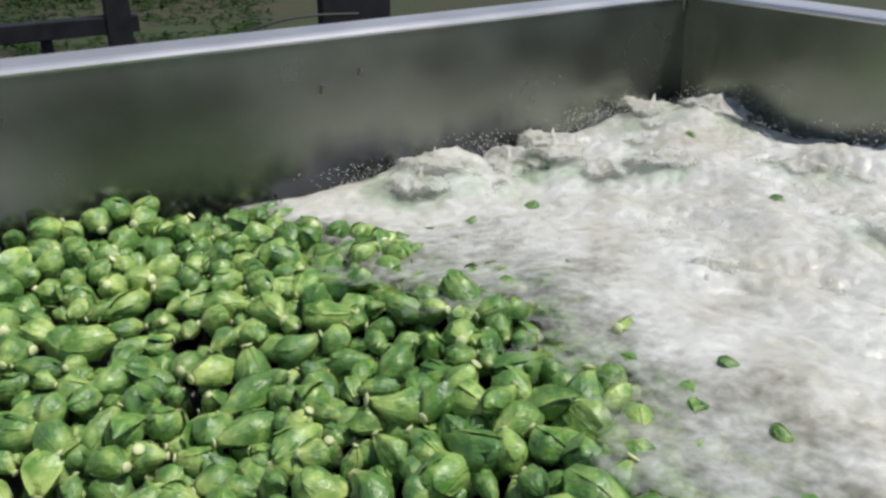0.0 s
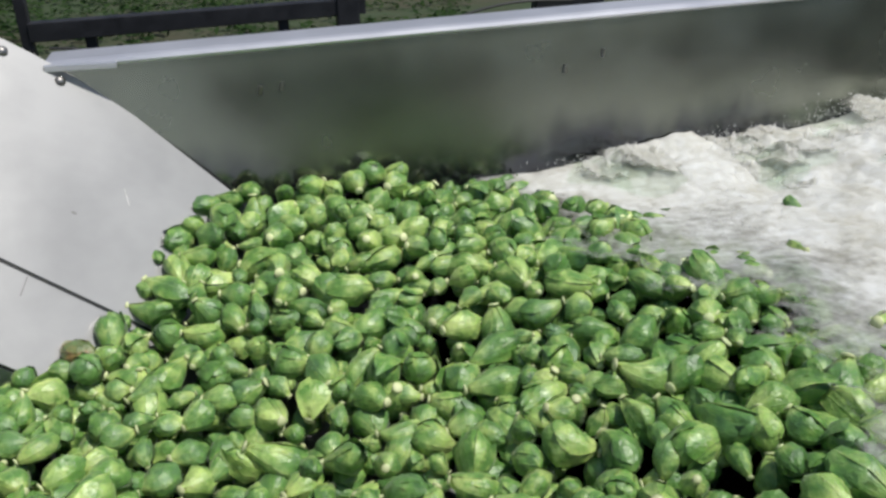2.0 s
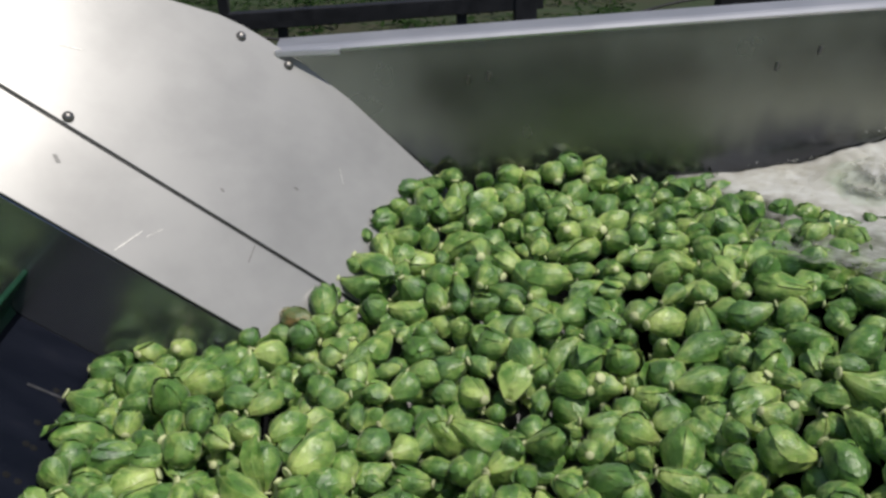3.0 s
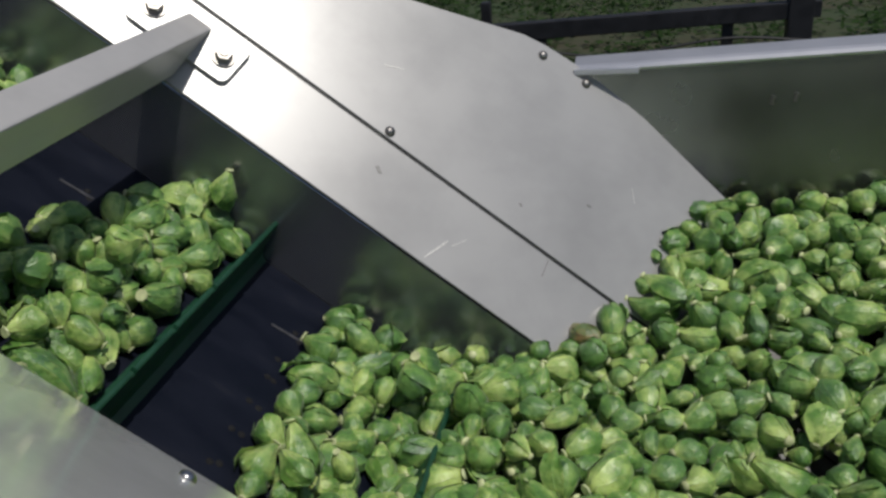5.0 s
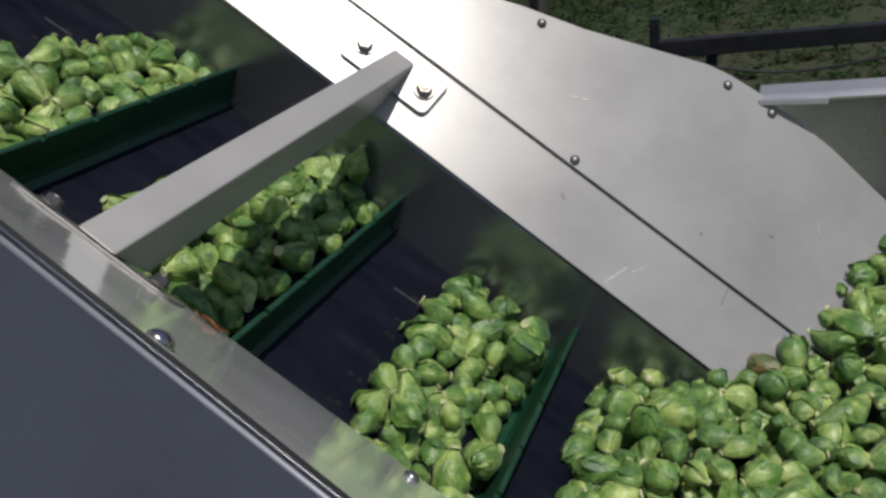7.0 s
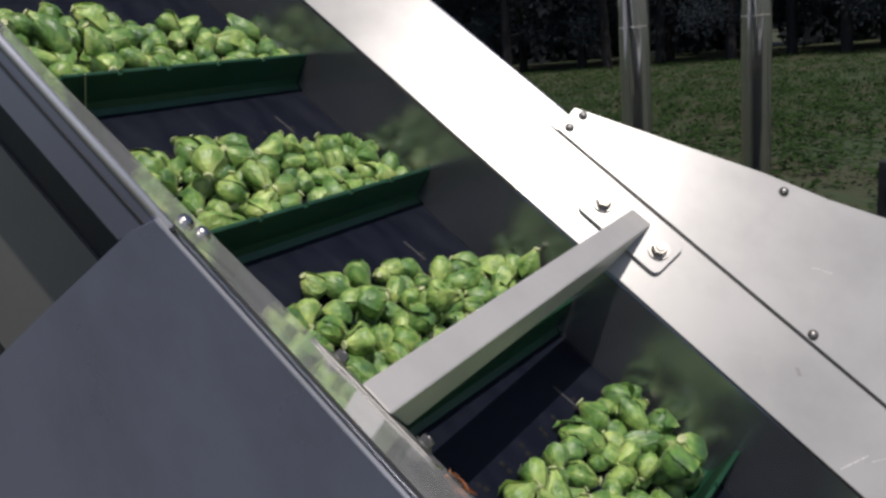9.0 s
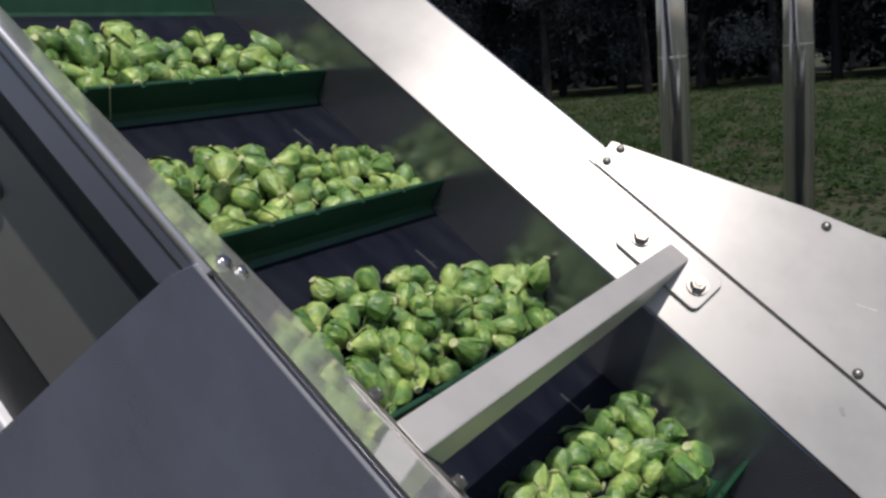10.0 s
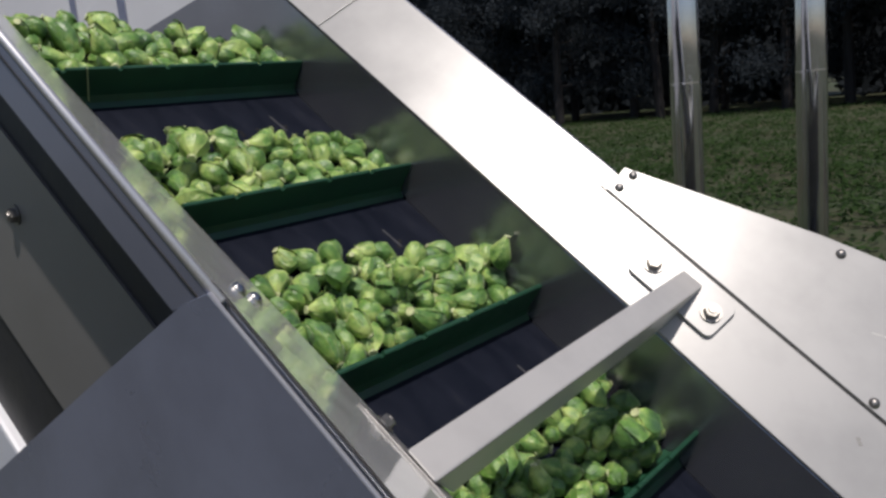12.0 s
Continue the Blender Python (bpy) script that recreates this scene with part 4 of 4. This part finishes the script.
def single(kind, at, turn, size, label="fresh green sprout lying in the heap", group="loose sprouts"):
    ob = new("brussels_sprout", KINDS[kind])
    ob.rotation_mode = "QUATERNION"
    ob.location, ob.rotation_quaternion, ob.scale = at, turn, (size, size, size)
    return tagged(ob, label, "brussels sprout", group)


def joined(name, rows):
    """Many sprouts as one mesh."""
    data = []
    for mesh in KINDS:
        nv, nl, nf = len(mesh.vertices), len(mesh.loops), len(mesh.polygons)
        co, li = np.empty(nv * 3), np.empty(nl, np.int32)
        ls, lt, mi = np.empty(nf, np.int32), np.empty(nf, np.int32), np.empty(nf, np.int32)
        uv, base = np.empty(nl * 2), np.empty(nv)
        mesh.attributes["tone"].data.foreach_get("value", base)
        mesh.vertices.foreach_get("co", co)
        mesh.loops.foreach_get("vertex_index", li)
        mesh.polygons.foreach_get("loop_start", ls)
        mesh.polygons.foreach_get("loop_total", lt)
        mesh.polygons.foreach_get("material_index", mi)
        mesh.uv_layers["leaf"].data.foreach_get("uv", uv)
        data.append((co.reshape(-1, 3), li, ls, lt, mi, uv, base))
    cos, lis, lss, lts, mis, uvs, tones, grows = [], [], [], [], [], [], [], []
    v0 = l0 = 0
    for _, at, size, turn, kind, tone in rows:
        co, li, ls, lt, mi, uv, base = data[kind]
        r = np.array(turn.to_matrix()) * size
        cos.append(co @ r.T + np.array(at))
        grows.append(co + tone * 90)
        lis.append(li + v0)
        lss.append(ls + l0)
        lts.append(lt)
        mis.append(mi)
        uvs.append(uv)
        tones.append(0.62 * base + 0.38 * tone)
        v0 += len(co)
        l0 += len(li)
    mesh = bpy.data.meshes.new(name)
    mesh.vertices.add(v0)
    mesh.vertices.foreach_set("co", np.concatenate(cos).ravel())
    mesh.loops.add(l0)
    mesh.loops.foreach_set("vertex_index", np.concatenate(lis))
    starts = np.concatenate(lss)
    mesh.polygons.add(len(starts))
    mesh.polygons.foreach_set("loop_start", starts)
    mesh.polygons.foreach_set("material_index", np.concatenate(mis))
    layer = mesh.uv_layers.new(name="leaf")
    layer.data.foreach_set("uv", np.concatenate(uvs))
    mesh.attributes.new("tone", "FLOAT", "POINT").data.foreach_set("value", np.concatenate(tones))
    mesh.attributes.new("grow", "FLOAT_VECTOR", "POINT").data.foreach_set("vector", np.concatenate(grows).ravel())
    mesh.materials.append(SPROUT)
    mesh.materials.append(STEM)
    mesh.polygons.foreach_set("use_smooth", np.ones(len(starts), bool))
    mesh.update(calc_edges=True)
    mesh.validate()
    return new(name, mesh)


near_rows = [h for h in heap if h[0] == 0 and -0.36 < h[1].x < 0.26 and h[1].y < -0.27][::9][:8]
taken = set(id(h) for h in near_rows)
for _, at, size, turn, kind, _ in near_rows:
    single(kind, at, turn, size)
rest = [h for h in heap if id(h) not in taken]
tagged(joined("sprout_heap", rest), "heap of fresh green Brussels sprouts filling the tank", "brussels sprouts", kind="stuff")

spoilt = single(5, (-0.190, -0.248, -0.022), Euler((1.4, 0.4, 0.6)).to_quaternion(), 0.029, "browned spoilt sprout at the edge of the heap")
spoilt.data = KINDS[5].copy()
spoilt.data.materials[0] = SPOILT

# sprouts riding on the belt, in front of each flight
LOADS = [(1, 0.135, -0.279, -0.684, 15), (2, 0.128, -0.279, -0.680, 8), (3, 0.150, -0.280, -0.668, 10), (4, 0.116, -0.280, -0.655, 9), (5, 0.03, -0.30, -0.60, 0)]
riders = []
for which, depth, v_hi, v_lo, on_top in LOADS:
    rng = random.Random(60 + which)
    placed = []
    for level, most, tries in ((0, 76 if which < 5 else 3, 14000), (1, on_top, 4000), (2, on_top // 4, 2000)):
        count = 0
        for _ in range(tries):
            if count == most:
                break
            v = rng.uniform(v_lo, v_hi)
            if level and which < 3:
                v = rng.uniform(v_lo, -0.42 - 0.04 * level)
            slack = 0.38 * max(0, (v + 0.50) / 0.22) if which < 4 else 0
            if which > 2:
                slack += 0.40 * max(0, (-0.54 - v) / 0.12)
            reach = depth * (1 - slack) * (1.0, 0.72, 0.5)[level]
            ds = 0.021 + reach * rng.random()
            size = min(0.035, max(0.018, rng.gauss(0.0276, 0.0040)))
            p = Vector((-ds, v, W_BELT + size * 0.46 + 0.0175 * level))
            if all((p - q).length > 0.5 * (size + z) * (0.82 if level == 0 else 0.72) for q, z in placed):
                placed.append((p, size))
                riders.append((which, p, loose_turn(rng), size, rng.randrange(len(KINDS))))
                count += 1
riders.append((3, Vector((-0.062, -0.288, W_BELT + 0.052)), Euler((radians(168), radians(-24), 0)).to_quaternion(), 0.027, 3))
TURN = ELEV.to_quaternion()
ride_obs = []
for which, p, turn, size, kind in riders:
    ob = single(kind, (0, 0, 0), turn, size, "fresh green sprout riding up on the elevator belt", "sprouts on the belt")
    ride_obs.append((ob, which, p, turn))

# ---- wash water and froth ----
def water_z(x, y):
    d = x - shore(y)
    z = 0.034 + 0.012 * min(1, max(0, d / 0.35)) + 0.014 * min(1, max(0, (-0.2 - y) / 0.2))
    z += 0.058 * math.exp(-((x - 0.93) ** 2 / 0.022 + (y + 0.12) ** 2 / 0.03))
    z += 0.018 * math.exp(-((x - 0.59) ** 2 / 0.003 + (y + 0.05) ** 2 / 0.008))
    z += 0.035 * math.exp(-((x - 1.03) ** 2 / 0.02 + (y + 0.40) ** 2 / 0.03))
    a = min(1, max(0.12, (d + 0.05) / 0.28))
    p = Vector((x, y, 0))
    z += a * (0.017 * noise.noise(p * 7) + 0.009 * noise.noise(p * 17) + 0.006 * abs(noise.noise(p * 38)) + 0.002 * noise.noise(p * 80))
    return z


bm = bmesh.new()
froth = []
GX, GY = 230, 230
rows = []
for j in range(GY + 1):
    y = -0.925 + 0.925 * j / GY
    line = []
    for i in range(GX + 1):
        x = 0.28 + 0.82 * i / GX
        yy = min(y, wall_y(x, 0.05) - 0.002)
        xx = min(x, CORNER.x + (CORNER.y - yy) * 0.1737 - 0.003)
        line.append(bm.verts.new((xx, yy, water_z(xx, yy))))
        d = xx - shore(yy)
        p = Vector((xx, yy, 0))
        veil = -0.60 + 2.36 * (d + 0.09) if d < 0.06 else -0.246 + (2.2 + 2.4 * min(1, max(0, (-0.25 - yy) / 0.2))) * (d - 0.06)
        veil += 0.20 * noise.noise(p * 6 + Vector((0, 0, 8))) + 0.16 * noise.noise(p * 15 + Vector((0, 0, 5)))
        veil += 0.50 * max(0, 1 - abs(yy + 0.06) / 0.20) * min(1, max(0, (d + 0.02) / 0.06))
        veil += 0.20 * min(1, max(0, (-0.42 - yy) / 0.15)) * min(1, max(0, (d - 0.04) / 0.06))
        froth.append(min(0.34, veil) - 9 * max(0.0, -0.09 - d))
    rows.append(line)
for a, b in zip(rows, rows[1:]):
    for i in range(GX):
        bm.faces.new((a[i], a[i + 1], b[i + 1], b[i]))
mesh = finish(bm, "water", WATER, True)
mesh.attributes.new("froth", "FLOAT", "POINT").data.foreach_set("value", froth)
tagged(new("water", mesh), "churning white wash water at the tank's inlet end", "water", kind="structure")


def froth_mesh(seed):
    """A rigid tossed-up patch of foam that sinks into the water at its edge."""
    rng = random.Random(seed)
    bm = bmesh.new()
    off = Vector((seed * 3.1, seed * 1.7, 0))
    rings, last = 20, None
    top = bm.verts.new((0, 0, 0.03))
    for j in range(1, rings + 1):
        k = j / rings
        ring = []
        for i in range(64):
            a = i * 6.2832 / 64
            r = 0.085 * k * (1 + 0.35 * noise.noise(Vector((math.cos(a), math.sin(a), seed)) * 1.3))
            p = Vector((r * math.cos(a), r * math.sin(a), 0))
            h = (1 - k * k) * 0.013 - 0.016 * k ** 3
            h += (1 - k ** 4) * (0.011 * noise.noise(p * 26 + off) + 0.006 * abs(noise.noise(p * 60 + off)) + 0.003 * noise.noise(p * 130 + off) + 0.0016 * noise.noise(p * 260 + off))
            ring.append(bm.verts.new(p + Vector((0, 0, h))))
        for i in range(64):
            if last:
                bm.faces.new((last[i], ring[i], ring[(i + 1) % 64], last[(i + 1) % 64]))
            else:
                bm.faces.new((top, ring[i], ring[(i + 1) % 64]))
        last = ring
    mesh = finish(bm, "froth_patch", FOAM, True)
    body = [0.85 - 1.15 * min(1.0, math.hypot(v.co.x, v.co.y) / 0.074) ** 1.5 for v in mesh.vertices]
    mesh.attributes.new("body", "FLOAT", "POINT").data.foreach_set("value", body)
    return mesh


FROTH = [froth_mesh(s) for s in range(7)]
rng = random.Random(77)
froths = []
for k in range(48):
    crest = k < 11
    y = -0.045 - 0.08 * rng.random() if crest else -0.05 - 0.62 * rng.random() ** 1.2
    x = shore(y) + 0.12 + (0.98 - shore(y) - 0.12) * (k / 10 if crest else rng.random() ** 0.8)
    x += 0 if crest else 0.05
    ob = new("froth_patch", FROTH[k % 7])
    tagged(ob, "white patch of froth tossing on the wash water", "froth", "froth on the water")
    froths.append((ob, x, y, rng.uniform(0.45, 0.95) * (1.15 if crest else 1.0), rng.uniform(0, 6.283), rng.uniform(1.6, 3.0), rng.uniform(0, 360)))


def spray_mesh(seed):
    """Drops flung up from the surface, dense below and scattered above."""
    rng = random.Random(seed)
    verts, faces = [], []
    for _ in range(700):
        h = 0.040 * rng.random() ** 3.0
        wide = 0.026 + 0.2 * h
        at = Vector((rng.gauss(0, wide), rng.gauss(0, wide * 0.7), h - 0.004))
        r = rng.uniform(0.0002, 0.0008)
        tall = rng.uniform(1.0, 2.2)
        k = len(verts)
        verts += [at + Vector(q) * r for q in ((1, 0, 0), (0, 1, 0), (-1, 0, 0), (0, -1, 0), (0, 0, tall), (0, 0, -tall))]
        faces += [(k + a, k + (a + 1) % 4, k + 4) for a in range(4)] + [(k + (a + 1) % 4, k + a, k + 5) for a in range(4)]
    mesh = bpy.data.meshes.new("spray")
    mesh.from_pydata(verts, [], faces)
    mesh.materials.append(SPRAY)
    mesh.polygons.foreach_set("use_smooth", [True] * len(faces))
    return mesh


DROPS = [spray_mesh(s) for s in range(5)]
rng = random.Random(83)
sprays = []
for k in range(30):
    y = -0.035 - 0.42 * rng.random() ** 1.7
    x = shore(y) + 0.06 + (0.99 - shore(y) - 0.06) * rng.random() ** 0.7
    ob = new("spray", DROPS[k % 5])
    tagged(ob, "fine white drops thrown up from the wash water", "spray", "spray over the water", kind="stuff")
    sprays.append((ob, x, y, rng.uniform(0, 1), rng.uniform(0.8, 1.5), rng.uniform(0, 360)))

rng = random.Random(91)
adrift = []
for k in range(16):
    y = -0.10 - 0.62 * rng.random()
    x = shore(y) + (0.08 + (0.93 - shore(y) - 0.08) * rng.random() if k < 6 else rng.uniform(-0.02, 0.12))
    ob = single(rng.randrange(len(KINDS)), (x, y, 0), loose_turn(rng), rng.uniform(0.014, 0.024), "wet sprout afloat in the frothing wash water", "sprouts adrift in the froth")
    adrift.append((ob, x, y, rng.uniform(0, 6.283), rng.uniform(1.2, 2.4), ob.rotation_quaternion.copy()))


def motions():
    times = [0.0, 4.0, 8.0, 12.0]

    def on_belt(s):
        """Pose of a piece of belt at s, on the slope or over the roller."""
        if s <= S_TURN:
            return Matrix.Translation(-DOWN * s) @ ELEV
        return ELEV @ Matrix.Translation(Vector((-S_TURN, 0, W_BELT - ARM))) @ Matrix.Rotation((S_TURN - s) / ARM, 4, "Y") @ Matrix.Translation(Vector((0, 0, ARM - W_BELT)))

    for ob, s_end in zip(flights, S_END):
        walk(ob, [(i * 0.5, on_belt(shift(s_end, i * 0.5))) for i in range(25)])
        pieces = [c for c in ob.children if c.name.startswith("belt_length")]
        if len(pieces) == STRIPS:
            for k, piece in enumerate(sorted(pieces, key=lambda c: -c.location.x)):
                rows = []
                for i in range(25):
                    s = shift(s_end, i * 0.5)
                    rows.append((i * 0.5, on_belt(s).inverted() @ on_belt(s + PITCH / STRIPS * k)))
                walk(piece, rows)
    for ob, which, p, turn in ride_obs:
        at = ELEV.to_3x3() @ p
        q = (TURN @ turn).to_matrix().to_4x4()
        walk(ob, [(t, Matrix.Translation(at - DOWN * shift(S_END[which], t)) @ q) for t in times])
    for ob, x, y, phase, rate, turn in adrift:
        rows = []
        for i in range(25):
            a = phase + rate * i * 0.5
            px = x + 0.045 * math.sin(a * 0.7)
            py = min(y + 0.030 * math.cos(a * 0.6), wall_y(px, 0.1) - 0.03)
            q = Euler((0.5 * math.sin(a), 0.4 * math.cos(1.2 * a), 0.3 * a)).to_quaternion() @ turn
            rows.append((i * 0.5, Matrix.Translation((px, py, water_z(px, py) - 0.008 + 0.004 * math.sin(1.7 * a))) @ q.to_matrix().to_4x4()))
        walk(ob, rows)
    for ob, x, y, phase, rate, turn in sprays:
        rows = []
        for i in range(121):
            k = (phase + rate * i * 0.1) % 1.0
            rows.append((i * 0.1, pose(x + 0.02 * math.sin(i * 0.35 + turn), y, water_z(x, y) - 0.030 + 0.11 * k * (1 - k), 0, 0, turn)))
        walk(ob, rows)
    for ob, x, y, big, phase, rate, turn in froths:
        rows = []
        for i in range(49):
            t = i * 0.25
            a = phase + rate * t
            px = x + 0.030 * math.sin(a * 0.8) - 0.012 * math.sin(2.3 * a + 1)
            py = y + 0.022 * math.cos(a * 0.9) + 0.010 * math.sin(1.9 * a)
            py = min(py, wall_y(px, 0.1) - 0.03)
            pz = water_z(px, py) - (0.008 if y > -0.13 else 0.011) + 0.010 * math.sin(2.1 * a) * (0.4 + 0.6 * min(1, max(0, (px - shore(py)) * 3)))
            rows.append((t, pose(px, py, pz, 7 * math.sin(1.3 * a), 7 * math.cos(1.1 * a), turn + 20 * math.sin(0.7 * a))))
        ob.scale = (big, big, big)
        walk(ob, rows)


motions()
